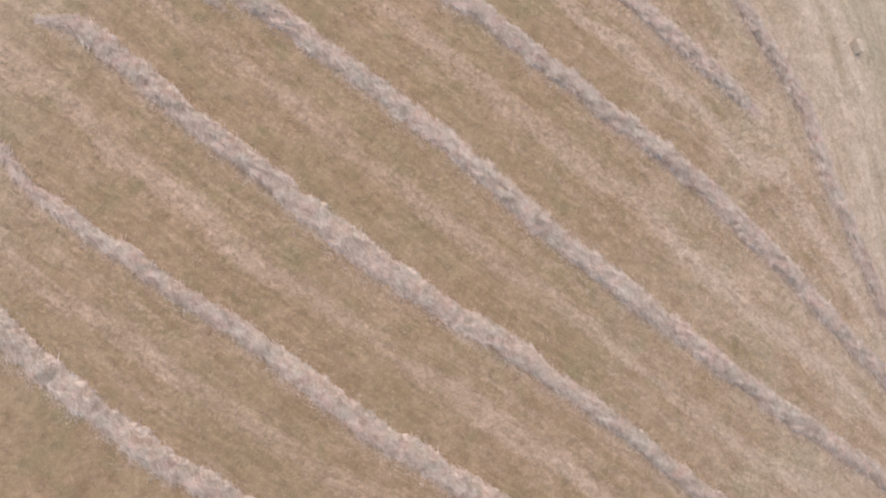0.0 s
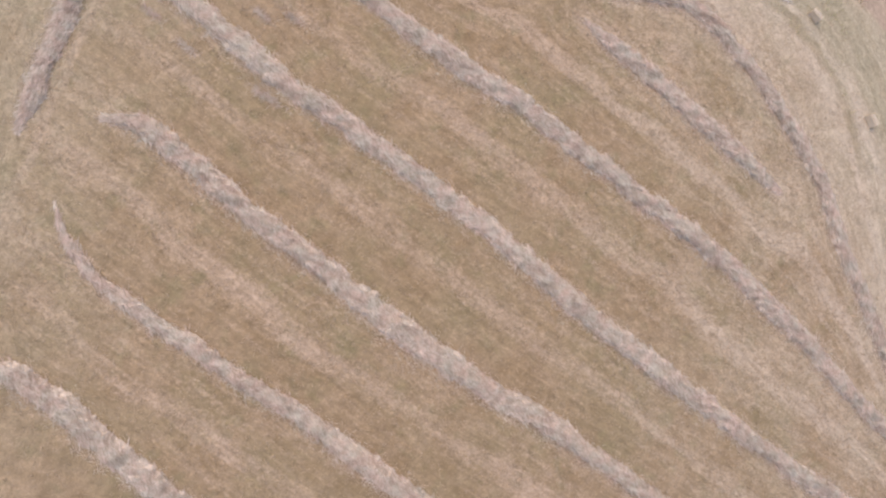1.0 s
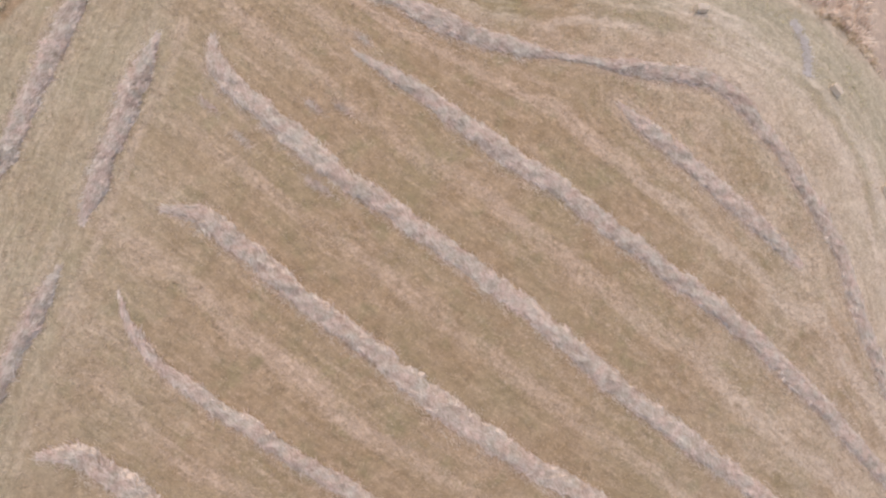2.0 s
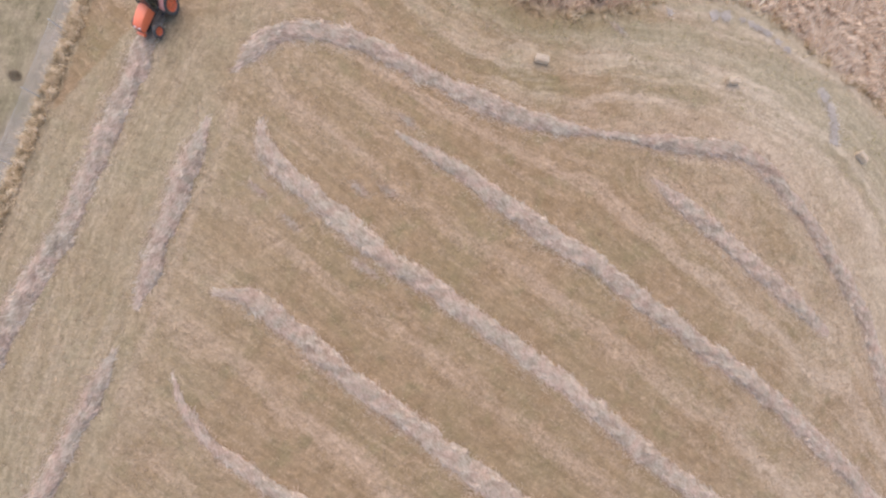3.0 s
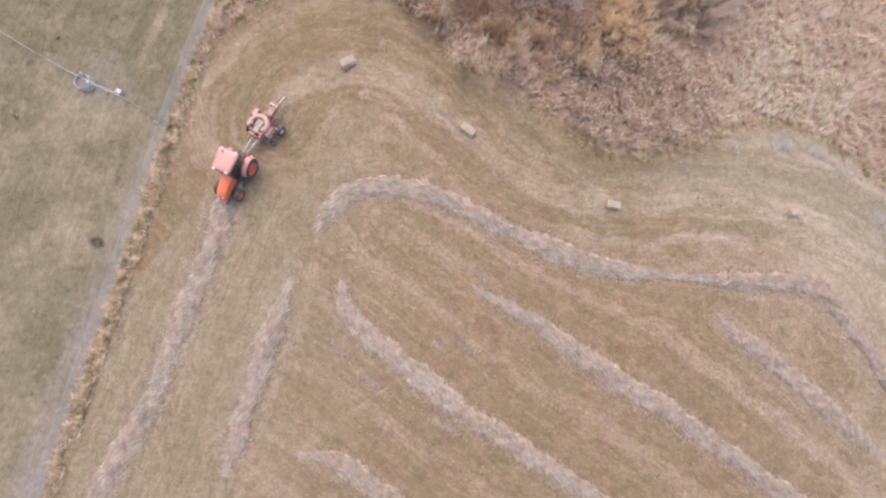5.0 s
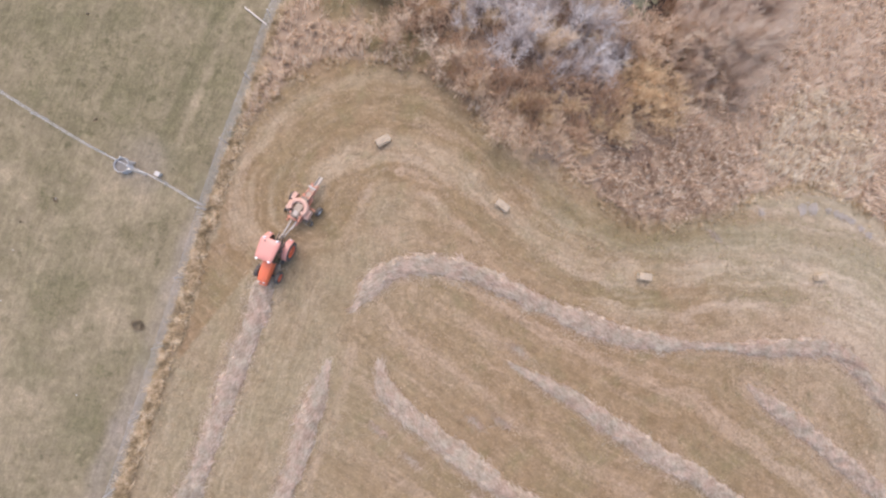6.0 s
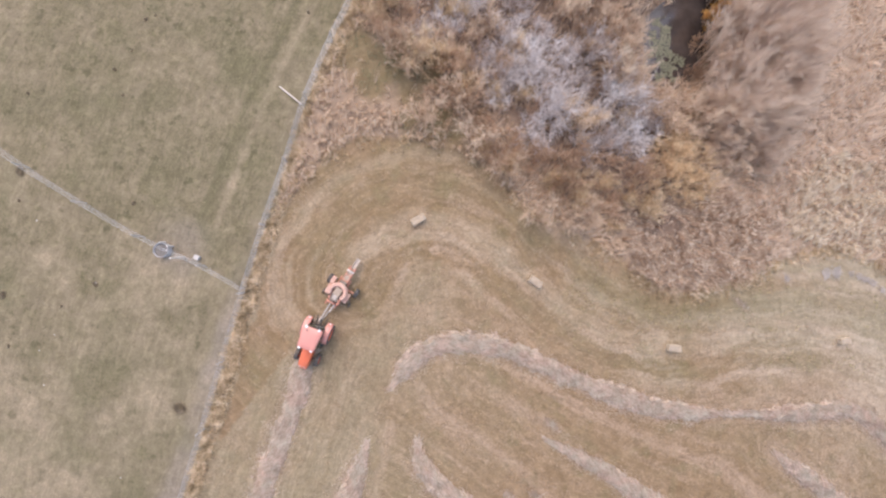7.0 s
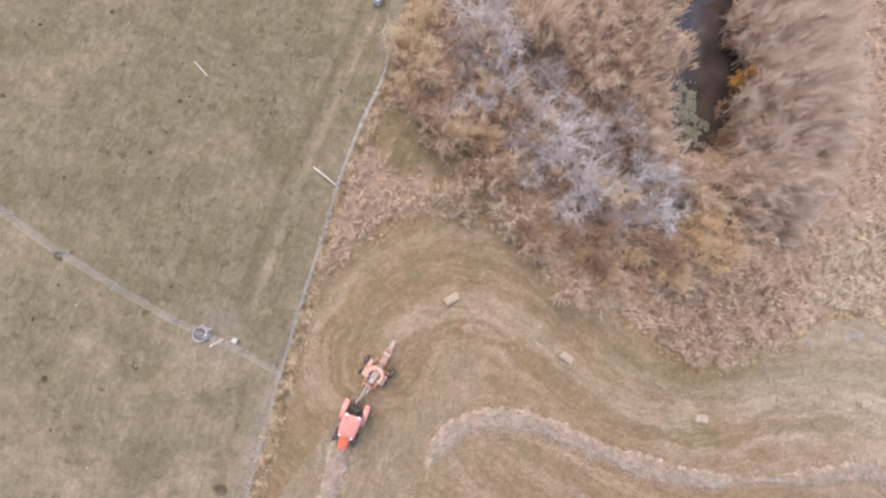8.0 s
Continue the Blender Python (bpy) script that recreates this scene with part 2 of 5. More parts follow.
def strand_material(name, stops, rough=0.8, plants=0.0, tufted=0.9, each=0.32, hues=0.0, grain=1.9):
    """Dry stems: every strand its own tone, with slow drifts over the ground."""
    mat, nt, b = node_material(name, rough, 0.2)
    g = nt.nodes.new("ShaderNodeNewGeometry")
    co = nt.nodes.new("ShaderNodeTexCoord").outputs["Object"]
    drift = tex(nt, 0.35, 3.0, 0.6, co)
    tuft = math_node(nt, "MULTIPLY", math_node(nt, "SUBTRACT", tex(nt, grain, 2.0, 0.6, co), 0.5), tufted)
    f = math_node(nt, "ADD", math_node(nt, "MULTIPLY", g.outputs["Random Per Island"], each), math_node(nt, "MULTIPLY", drift, 0.32))
    f = math_node(nt, "ADD", math_node(nt, "ADD", f, tuft), 0.36 - each / 2)
    if plants:  # each plant its own tone
        r = nt.nodes.new("ShaderNodeObjectInfo").outputs["Random"]
        f = math_node(nt, "ADD", f, math_node(nt, "MULTIPLY", math_node(nt, "SUBTRACT", r, 0.45), plants))
    col = ramp(nt, f, stops)
    if hues:  # drifts between a pinkish and a greyer cure
        col = mix(nt, 1.0, col, ramp(nt, tex(nt, 1.1, 4, 0.7, co), [(0.38, (1 + 0.7 * hues, 1 - 0.2 * hues, 1 - 0.3 * hues)), (0.62, (1 - 0.6 * hues, 1 + 0.2 * hues, 1 + 0.1 * hues))]), "MULTIPLY")
    nt.links.new(col, b.inputs["Base Color"])
    # thin stems let light through
    tr = nt.nodes.new("ShaderNodeBsdfTranslucent")
    nt.links.new(col, tr.inputs["Color"])
    ms = nt.nodes.new("ShaderNodeMixShader")
    ms.inputs[0].default_value = 0.5
    nt.links.new(b.outputs[0], ms.inputs[1])
    nt.links.new(tr.outputs[0], ms.inputs[2])
    nt.links.new(ms.outputs[0], nt.nodes["Material Output"].inputs["Surface"])
    return mat


def plain(name, colour, rough=0.5, metal=0.0, spec=0.4, wear=0.25, scale=6.0, dirt=(0.23, 0.17, 0.11)):
    """A painted or bare part with dust and scuffs."""
    mat, nt, b = node_material(name, rough, spec, metal)
    co = nt.nodes.new("ShaderNodeTexCoord").outputs["Object"]
    f = ramp(nt, tex(nt, scale, 5.0, 0.65, co), [(0.45, (0, 0, 0)), (0.75, (1, 1, 1))])
    fine = tex(nt, scale * 9, 3.0, 0.6, co)
    c = mix(nt, math_node(nt, "MULTIPLY", f, wear), colour, dirt)
    c = mix(nt, math_node(nt, "MULTIPLY", fine, 0.18), c, tuple(v * 0.6 for v in colour))
    nt.links.new(c, b.inputs["Base Color"])
    r = math_node(nt, "ADD", math_node(nt, "MULTIPLY", f, 0.3), rough, True)
    nt.links.new(r, b.inputs["Roughness"])
    bump(nt, b, fine, 0.15, 0.004)
    return mat


GAPS = [(-8.04, 31.14, 1.3), (-6.74, 29.8, 1.5), (-7.27, 31.93, 1.1), (-4.82, 30.6, 1.2), (-4.28, 28.66, 0.9), (-4.24, 26.73, 0.8), (-1.8, 26.93, 0.8), (-1.05, 25.76, 0.8), (-2.41, 26.15, 0.8), (-4.02, 32.0, 0.7), (-2.89, 30.04, 0.9), (-5.77, 30.98, 1.0)]


def gap_depth(x, y):
    """How far inside the open green gaps of the tall grass; below zero outside."""
    return np.max([r - np.hypot(x - px, y - py) for px, py, r in GAPS], axis=0)


def ground_material():
    mat, nt, b = node_material("ground_cover", 0.95, 0.08)
    co = nt.nodes.new("ShaderNodeTexCoord").outputs["Object"]

    def attr(name):
        a = nt.nodes.new("ShaderNodeAttribute")
        a.attribute_name = name
        s = nt.nodes.new("ShaderNodeSeparateColor")
        nt.links.new(a.outputs["Color"], s.inputs["Color"])
        return s.outputs[0], s.outputs[1], s.outputs[2]

    pasture, bare, light = attr("cover_a")
    green, rough_ground, pale = attr("cover_b")
    litter, margin, faded = attr("cover_c")
    big, mid, small, tiny = tex(nt, 0.16, 3, 0.6, co), tex(nt, 0.8, 4, 0.65, co), tex(nt, 4.0, 4, 0.7, co), tex(nt, 17.0, 3, 0.7, co)
    head, side, olive = attr("cover_d")

    def flow(scale, detail):
        """Streaks along the way each part of the field was worked."""
        out = []
        for name in ("flow_row", "flow_head", "flow_side"):
            a = nt.nodes.new("ShaderNodeAttribute")
            a.attribute_name = name
            out.append(tex(nt, scale, detail, 0.6, a.outputs["Vector"]))
        return mix(nt, side, mix(nt, head, out[0], out[1]), out[2])

    streak, fibre = flow(1.5, 4), flow(5.0, 3)
    # mown stubble: brown-olive where the sward shows, straw where chaff lies
    stub = mix(nt, ramp(nt, mid, [(0.35, (0, 0, 0)), (0.68, (1, 1, 1))]), (0.188, 0.124, 0.067), (0.246, 0.167, 0.099))
    stub = mix(nt, ramp(nt, big, [(0.46, (0, 0, 0)), (0.66, (0.6, 0.6, 0.6))]), stub, (0.185, 0.138, 0.074))
    stub = mix(nt, ramp(nt, tex(nt, 0.6, 4, 0.6, co), [(0.54, (0, 0, 0)), (0.68, (0.55, 0.55, 0.55))]), stub, (0.160, 0.128, 0.064))
    drawn = math_node(nt, "ADD", math_node(nt, "MULTIPLY", math_node(nt, "SUBTRACT", streak, 0.53), 1.1), math_node(nt, "MULTIPLY", math_node(nt, "SUBTRACT", fibre, 0.5), 0.4))
    speck = math_node(nt, "MULTIPLY", math_node(nt, "SUBTRACT", tex(nt, 5.0, 3, 0.8, co), 0.53), 2.1)
    chaff = math_node(nt, "ADD", light, math_node(nt, "ADD", drawn, speck), True)
    straw = mix(nt, small, (0.312, 0.217, 0.147), (0.425, 0.305, 0.220))
    straw = mix(nt, margin, straw, mix(nt, small, (0.335, 0.255, 0.180), (0.45, 0.358, 0.268)))
    stub = mix(nt, math_node(nt, "MULTIPLY", chaff, 0.8), stub, straw)
    stub = mix(nt, math_node(nt, "MULTIPLY", pale, math_node(nt, "ADD", math_node(nt, "MULTIPLY", small, 0.9), 0.15)), stub, (0.42, 0.340, 0.245))
    stub = mix(nt, math_node(nt, "MULTIPLY", green, math_node(nt, "ADD", mid, 0.2, True)), stub, (0.160, 0.133, 0.074))
    stub = mix(nt, math_node(nt, "MULTIPLY", faded, 0.32), stub, mix(nt, mid, (0.285, 0.24, 0.168), (0.42, 0.352, 0.275)))
    stub = mix(nt, math_node(nt, "MULTIPLY", olive, 0.62), stub, mix(nt, ramp(nt, math_node(nt, "ADD", math_node(nt, "MULTIPLY", small, 0.5), math_node(nt, "MULTIPLY", streak, 0.5)), [(0.35, (0, 0, 0)), (0.65, (1, 1, 1))]), (0.190, 0.155, 0.094), (0.315, 0.258, 0.175)))
    # grazed pasture
    gr = mix(nt, ramp(nt, mid, [(0.3, (0, 0, 0)), (0.72, (1, 1, 1))]), (0.142, 0.118, 0.068), (0.196, 0.157, 0.101))
    gr = mix(nt, ramp(nt, big, [(0.45, (0, 0, 0)), (0.75, (0.45, 0.45, 0.45))]), gr, (0.235, 0.184, 0.122))
    gr = mix(nt, ramp(nt, tex(nt, 1.1, 4, 0.65, co), [(0.52, (0, 0, 0)), (0.70, (0.42, 0.42, 0.42))]), gr, (0.230, 0.186, 0.116))
    gr = mix(nt, ramp(nt, tex(nt, 1.9, 3, 0.6, co), [(0.55, (0, 0, 0)), (0.72, (0.75, 0.75, 0.75))]), gr, (0.112, 0.098, 0.052))
    gr = mix(nt, ramp(nt, tex(nt, 0.28, 4, 0.6, co), [(0.5, (0, 0, 0)), (0.7, (0.6, 0.6, 0.6))]), gr, (0.132, 0.118, 0.064))
    gr = mix(nt, ramp(nt, tex(nt, 0.95, 3, 0.6, co), [(0.60, (0, 0, 0)), (0.68, (0.65, 0.65, 0.65))]), gr, (0.098, 0.086, 0.048))
    gr = mix(nt, math_node(nt, "MULTIPLY", pale, math_node(nt, "ADD", math_node(nt, "MULTIPLY", mid, 1.2), -0.1, True)), gr, (0.315, 0.245, 0.165))
    gr = mix(nt, math_node(nt, "MULTIPLY", green, math_node(nt, "ADD", mid, 0.1, True)), gr, (0.106, 0.095, 0.051))
    col = mix(nt, pasture, stub, gr)
    thatch = mix(nt, mid, (0.22, 0.155, 0.108), (0.33, 0.245, 0.175))
    col = mix(nt, rough_ground, col, thatch)
    col = mix(nt, litter, col, mix(nt, small, (0.13, 0.09, 0.066), (0.22, 0.157, 0.117)))
    soil = mix(nt, small, (0.212, 0.173, 0.144), (0.285, 0.235, 0.198))
    col = mix(nt, bare, col, soil)
    clot = ramp(nt, math_node(nt, "ADD", math_node(nt, "MULTIPLY", tex(nt, 2.2, 3, 0.7, co), 0.5), math_node(nt, "MULTIPLY", tex(nt, 8.5, 3, 0.75, co), 0.5)), [(0.32, (0.76, 0.76, 0.76)), (0.5, (1.0, 1.0, 1.0)), (0.68, (1.3, 1.3, 1.3))])
    col = mix(nt, 1.0, col, clot, "MULTIPLY")
    grain = ramp(nt, math_node(nt, "ADD", math_node(nt, "MULTIPLY", tiny, 0.5), math_node(nt, "MULTIPLY", fibre, 0.5)), [(0.3, (0.72, 0.72, 0.72)), (0.7, (1.22, 1.22, 1.22))])
    col = mix(nt, 1.0, col, grain, "MULTIPLY")
    nt.links.new(col, b.inputs["Base Color"])
    bump(nt, b, math_node(nt, "ADD", small, math_node(nt, "MULTIPLY", tiny, 0.6)), 0.6, 0.05)
    return mat


M_GROUND = ground_material()
M_HAY = strand_material("cured_hay", [(0.0, (0.288, 0.219, 0.162)), (0.35, (0.446, 0.350, 0.271)), (0.65, (0.579, 0.472, 0.376)), (1.0, (0.740, 0.634, 0.525))], tufted=0.9, each=0.55, hues=0.075)
M_REED = strand_material("dry_reed", [(0.12, (0.330, 0.232, 0.152)), (0.36, (0.635, 0.480, 0.345)), (0.6, (0.770, 0.620, 0.470)), (0.95, (0.850, 0.720, 0.564))], tufted=1.7, grain=4.2)
M_CREAM = strand_material("bleached_grass", [(0.1, (0.42, 0.325, 0.22)), (0.42, (0.71, 0.59, 0.44)), (0.75, (0.86, 0.76, 0.61)), (1.0, (0.89, 0.83, 0.72))], tufted=1.9, grain=4.2)
M_TAN_GRASS = strand_material("tan_lodged", [(0.1, (0.49, 0.365, 0.265)), (0.45, (0.70, 0.55, 0.42)), (0.8, (0.81, 0.68, 0.54)), (1.0, (0.86, 0.76, 0.63))], tufted=1.7, grain=4.2)
M_SEED = strand_material("pale_seed", [(0.1, (0.56, 0.43, 0.31)), (0.5, (0.70, 0.57, 0.44)), (1.0, (0.80, 0.69, 0.56))])
# the dark olive low stop paints in shadows dappling the tufts
M_GOLD = strand_material("golden_grass", [(0.1, (0.25, 0.188, 0.105)), (0.4, (0.53, 0.400, 0.250)), (0.7, (0.74, 0.595, 0.415)), (1.0, (0.86, 0.745, 0.58))], tufted=1.9)
M_STUB = strand_material("stubble_stalk", [(0.1, (0.24, 0.17, 0.11)), (0.4, (0.32, 0.23, 0.15)), (0.7, (0.42, 0.315, 0.22)), (0.95, (0.52, 0.41, 0.305))])
M_SWARD = strand_material("grazed_sward", [(0.1, (0.12, 0.108, 0.054)), (0.5, (0.215, 0.18, 0.105)), (0.8, (0.30, 0.235, 0.15)), (1.0, (0.38, 0.30, 0.205))])
M_GREY_TWIG = strand_material("grey_twig", [(0.1, (0.27, 0.205, 0.175)), (0.45, (0.60, 0.53, 0.49)), (0.75, (0.77, 0.715, 0.685)), (1.0, (0.86, 0.825, 0.80))], plants=0.5, tufted=1.3)
M_BROWN_TWIG = strand_material("brown_twig", [(0.15, (0.250, 0.157, 0.108)), (0.45, (0.450, 0.299, 0.211)), (0.8, (0.610, 0.441, 0.324)), (1.0, (0.720, 0.559, 0.432))], plants=0.5)
M_WILLOW = strand_material("willow_twig", [(0.15, (0.44, 0.325, 0.25)), (0.45, (0.665, 0.525, 0.41)), (0.8, (0.775, 0.645, 0.525)), (1.0, (0.825, 0.715, 0.605))], plants=0.3, tufted=0.5)
M_YELLOW = strand_material("yellow_leaf", [(0.15, (0.45, 0.32, 0.18)), (0.5, (0.66, 0.50, 0.315)), (0.8, (0.76, 0.615, 0.43)), (1.0, (0.82, 0.71, 0.55))], plants=0.45)
M_ORANGE = strand_material("orange_leaf", [(0.1, (0.42, 0.22, 0.07)), (0.5, (0.62, 0.35, 0.11)), (1.0, (0.76, 0.50, 0.20))])
M_RUSSET = strand_material("russet_leaf", [(0.15, (0.270, 0.162, 0.099)), (0.5, (0.490, 0.323, 0.207)), (1.0, (0.690, 0.510, 0.348))], plants=0.5)
M_REED_DARK = strand_material("brown_reed", [(0.15, (0.270, 0.178, 0.120)), (0.5, (0.520, 0.370, 0.265)), (0.85, (0.740, 0.580, 0.435)), (1.0, (0.850, 0.725, 0.573))], tufted=1.8, grain=4.2)
M_POND_WEED = strand_material("pond_weed", [(0.1, (0.19, 0.195, 0.125)), (0.6, (0.30, 0.295, 0.205)), (1.0, (0.41, 0.385, 0.285))])
M_TAN_TWIG = strand_material("tan_twig", [(0.15, (0.405, 0.284, 0.194)), (0.45, (0.672, 0.514, 0.376)), (0.8, (0.764, 0.631, 0.484)), (1.0, (0.791, 0.695, 0.570))], plants=0.45)
M_GOLDEN = strand_material("golden_twig", [(0.15, (0.50, 0.345, 0.20)), (0.5, (0.76, 0.575, 0.365)), (0.8, (0.85, 0.685, 0.455)), (1.0, (0.87, 0.755, 0.57))], plants=0.25)
M_BLEACHED = strand_material("bleached_hay", [(0.1, (0.40, 0.345, 0.295)), (0.5, (0.53, 0.468, 0.41)), (1.0, (0.66, 0.60, 0.54))])
M_REGROWTH = strand_material("regrowth_blade", [(0.1, (0.26, 0.225, 0.10)), (0.5, (0.42, 0.365, 0.19)), (1.0, (0.58, 0.51, 0.32))])
M_STRAW = strand_material("bale_straw", [(0.1, (0.44, 0.345, 0.25)), (0.5, (0.60, 0.49, 0.37)), (1.0, (0.72, 0.62, 0.49))])
M_GREEN = strand_material("green_leaf", [(0.1, (0.165, 0.172, 0.10)), (0.5, (0.27, 0.275, 0.175)), (1.0, (0.42, 0.41, 0.28))])

# ---- ground: one sheet to the horizon ----
def axis(lo, hi, step, reach):
    core = np.arange(lo, hi + step / 2, step)
    grow = step * 1.35 ** np.arange(1, 40)
    g = np.cumsum(grow)
    g = g[g < reach]
    return np.r_[lo - g[::-1], core, hi + g]


gx, gy = axis(-44, 58, 0.22, 2500), axis(-40, 60, 0.22, 2500)
GX, GY = np.meshgrid(gx, gy)
nx, ny = len(gx), len(gy)
idx = np.arange(nx * ny).reshape(ny, nx)
quads = np.stack([idx[:-1, :-1], idx[:-1, 1:], idx[1:, 1:], idx[1:, :-1]], -1).reshape(-1, 4)
X, Y = GX.ravel(), GY.ravel()
ground_mesh = mesh_np("ground", np.c_[X, Y, ground_z(X, Y)], quads, True)
wob = (fbm(X / 1.3, Y / 1.3, 21) - 0.5)
fd = X - fence_x(Y) + 0.7 * wob                       # right of the fence is positive
trail_w = np.interp(Y, [-10, 5, 15, 25, 35, 38], [1.9, 1.2, 0.7, 0.5, 0.4, 0.8])
bare = smooth(0.25, -0.15, fd) * smooth(-trail_w - 0.7, -trail_w + 0.2, fd) * (0.12 + 0.65 * fbm(X / 2.2, Y / 2.2, 5)) * np.interp(Y, [8, 16, 24, 35, 38], [1.0, 0.6, 0.15, 0.2, 0.8])
cd, cs = far_from(X, Y, CROSS_FENCE)
bare = np.maximum(bare, smooth(1.9, 0.4, np.hypot(X + 18.6, Y - 18.3) * 0.7 + wob) * 0.35)
pasture = smooth(0.3, -0.1, fd)
wd = np.full(X.shape, 1e9)
for w in WINDROW_LINES:
    sel = (np.abs(X - w[:, 0].mean()) < 60) & (np.abs(Y - w[:, 1].mean()) < 50)
    wd[sel] = np.minimum(wd[sel], np.min(np.hypot(X[sel][:, None] - w[None, ::2, 0], Y[sel][:, None] - w[None, ::2, 1]), axis=1))
ca, sa = math.cos(radians(-37)), math.sin(radians(-37))
rd = in_reeds(X, Y)
bsd, lane_run = along_line(X, Y, along(BALED_LANE, 2.0)[0])
head = smooth(-4.6, -2.4, bsd + 1.5 * wob) * (fd > 1)                  # ground worked along the baled lane
side = smooth(14.0, 9.5, fd + 2 * wob) * (1 - head)                   # ground worked along the fence
# the swaths between the windrows: raked clean beside each row, chaff left along the middle
spread_over = [along_line(X, Y, [(r[2][0] - 12, r[2][1] + 9)] + r[2:])[0] for r in (ROW_A, ROW_B, ROW_C, ROW_D, ROW_E)]
upper = np.minimum(far_from(X, Y, ROW_F)[0], far_from(X, Y, ROW_G)[0])
swath, between, gain = np.full(X.shape, 0.2), np.zeros(X.shape), np.ones(X.shape)
for k, g in enumerate((0.95, 0.92, 0.72, 0.98, 1.16)):
    lo = spread_over[k]
    hi = -spread_over[k + 1] if k < 4 else upper
    m = (lo > 0) & (hi > 0)
    swath = np.where(m, lo / (lo + hi + 1e-6), swath)
    between = np.where(m, k + 1, between)
    gain = np.where(m, g, gain)
across = (between + swath) * 7.3
warp = 0.16 * (fbm(X / 4.5, Y / 4.5, 71) - 0.5) + 0.07 * (fbm(X / 1.1, Y / 1.1, 72) - 0.5)
band = np.interp(swath + warp, [0, 0.10, 0.15, 0.25, 0.29, 0.34, 0.42, 0.47, 0.56, 0.62, 0.68, 0.73, 0.79, 0.88, 0.94, 1.0],
                 [0.45, 0.22, 0.02, 0.05, 0.28, 0.08, 0.16, 0.66, 0.74, 0.30, 0.10, 0.36, 0.12, 0.28, 0.55, 0.65])
band = band * gain * (0.2 + 1.3 * fbm((X * ca + Y * sa) / 5, (-X * sa + Y * ca) / 1.6, 73))
lane = np.where(bsd > -3.0, fbm(lane_run / 7, (bsd + 0.8 * wob) / 0.9, 14, 4), fbm((X * ca + Y * sa) / 9, (-X * sa + Y * ca) / 0.75, 8, 4))
lane = np.where(fd < 11, fbm(Y / 9, fd / 0.6, 15, 4), lane)
light = np.clip(np.maximum(head, side) * (0.35 * fbm(X / 3.0, Y / 3.0, 8) + np.where(fd < 11, 0.9, 2.2) * (lane - np.where(fd < 11, 0.52, 0.44))) + (1 - np.maximum(head, side)) * band
                + 0.12 * smooth(-7.0, -2.0, bsd) * smooth(2, 12, X) - 0.08 * smooth(8, -2, X) * head + 0.2 * smooth(22, 42, X), 0, 1)
# wheel tracks beside the rows along the fence
for line, width, much in ((TRACK_A, 0.28, 0.8), (TRACK_B, 0.28, 0.6), (TRACK_C, 0.22, 0.5)):
    t_d = far_from(X, Y, line)[0]
    light = np.maximum(light, much * smooth(width + 0.25, width - 0.1, t_d + 0.5 * wob) * (0.4 + fbm(X / 2, Y / 2, 74)))
pale = np.maximum(smooth(1.1, 0.2, np.abs(bsd + wob)), 0.8 * smooth(0.7, 0.1, np.abs(bsd - 4.6 + wob))) * (0.1 + 0.75 * fbm(X / 1.7, Y / 1.7, 9))
pale = np.maximum(pale, 0.4 * smooth(0.5, 0.0, np.abs(bsd + 2.9 + 1.5 * wob)) * fbm(X / 3.1, Y / 3.1, 19))
green = smooth(1.7, 0.3, np.abs(bsd - 2.5 + 1.2 * wob)) * (0.1 + 1.1 * fbm(X / 3.0, Y / 3.0, 10))
green = np.maximum(green, 0.4 * smooth(0.9, 0.2, np.abs(bsd + 1.7 + 1.5 * wob)) * fbm(X / 3.7, Y / 3.7, 20))
pale = np.maximum(pale, 0.32 * smooth(18, 40, X) * smooth(0.25, 0.7, fbm(X / 2.6, Y / 2.6, 24)))
tyre = fbm(lane_run / 9, (bsd + 0.6 * wob) / 0.36, 27, 2)
ring = smooth(-3.5, -2.0, bsd) * (fd > 2) * smooth(0.3, 0.65, fbm(X / 2.8, Y / 2.8, 28))
pale = np.maximum(pale, 0.5 * ring * smooth(0.55, 0.68, tyre))
green = np.maximum(green, 0.55 * ring * smooth(0.45, 0.32, tyre))
headland = smooth(0.9, -0.5, rd) * (fd > 0)
pale, green = pale * headland, green * headland * (0.4 + 0.6 * smooth(0.0, 6.0, X + 2 * wob))   # drier in the bend by the fence
gap_green = smooth(-0.7, 0.5, gap_depth(X, Y) + 1.2 * wob)
roughg = smooth(-0.2, 0.4, rd + 0.8 * wob) * (1 - gap_green)
roughg = np.maximum(roughg, smooth(0.1, 0.4, fd) * smooth(0.9, 0.3, fd) * 0.3 * (Y < 24))
green = np.maximum(green, 0.65 * gap_green * (rd > 0))
margin = np.clip(np.maximum(smooth(-5.0, -1.0, bsd) * (0.35 + 0.65 * smooth(2, 14, X)), np.maximum(0.45 * smooth(14, 8, fd), 0.6 * smooth(14, 34, X))) - 0.3 * wob, 0, 1)
faded = smooth(-9, -1, bsd + 2 * wob) * smooth(16, 34, X) * (0.5 + 0.6 * fbm(X / 3.3, Y / 3.3, 25))
olive = np.maximum(side, 0.6 * smooth(24, 9, fd + 3 * wob) * (1 - head)) * (fd > 0) * (0.4 + 0.9 * fbm(X / 2.4, Y / 2.4, 26))   # greyer, thinner sward beside the fence
olive = np.clip(np.maximum(olive, 1.1 * smooth(8, 24, X) * smooth(-2.0, 0.5, bsd) * smooth(0.36, 0.6, fbm(lane_run / 9, (bsd + wob) / 1.3, 29))), 0, 1)
litter = smooth(2.2, 4.5, rd + 2.0 * wob) * (X < 15 + 3 * wob) * (1 - gap_green) * (X > -4.5 + 3 * wob)
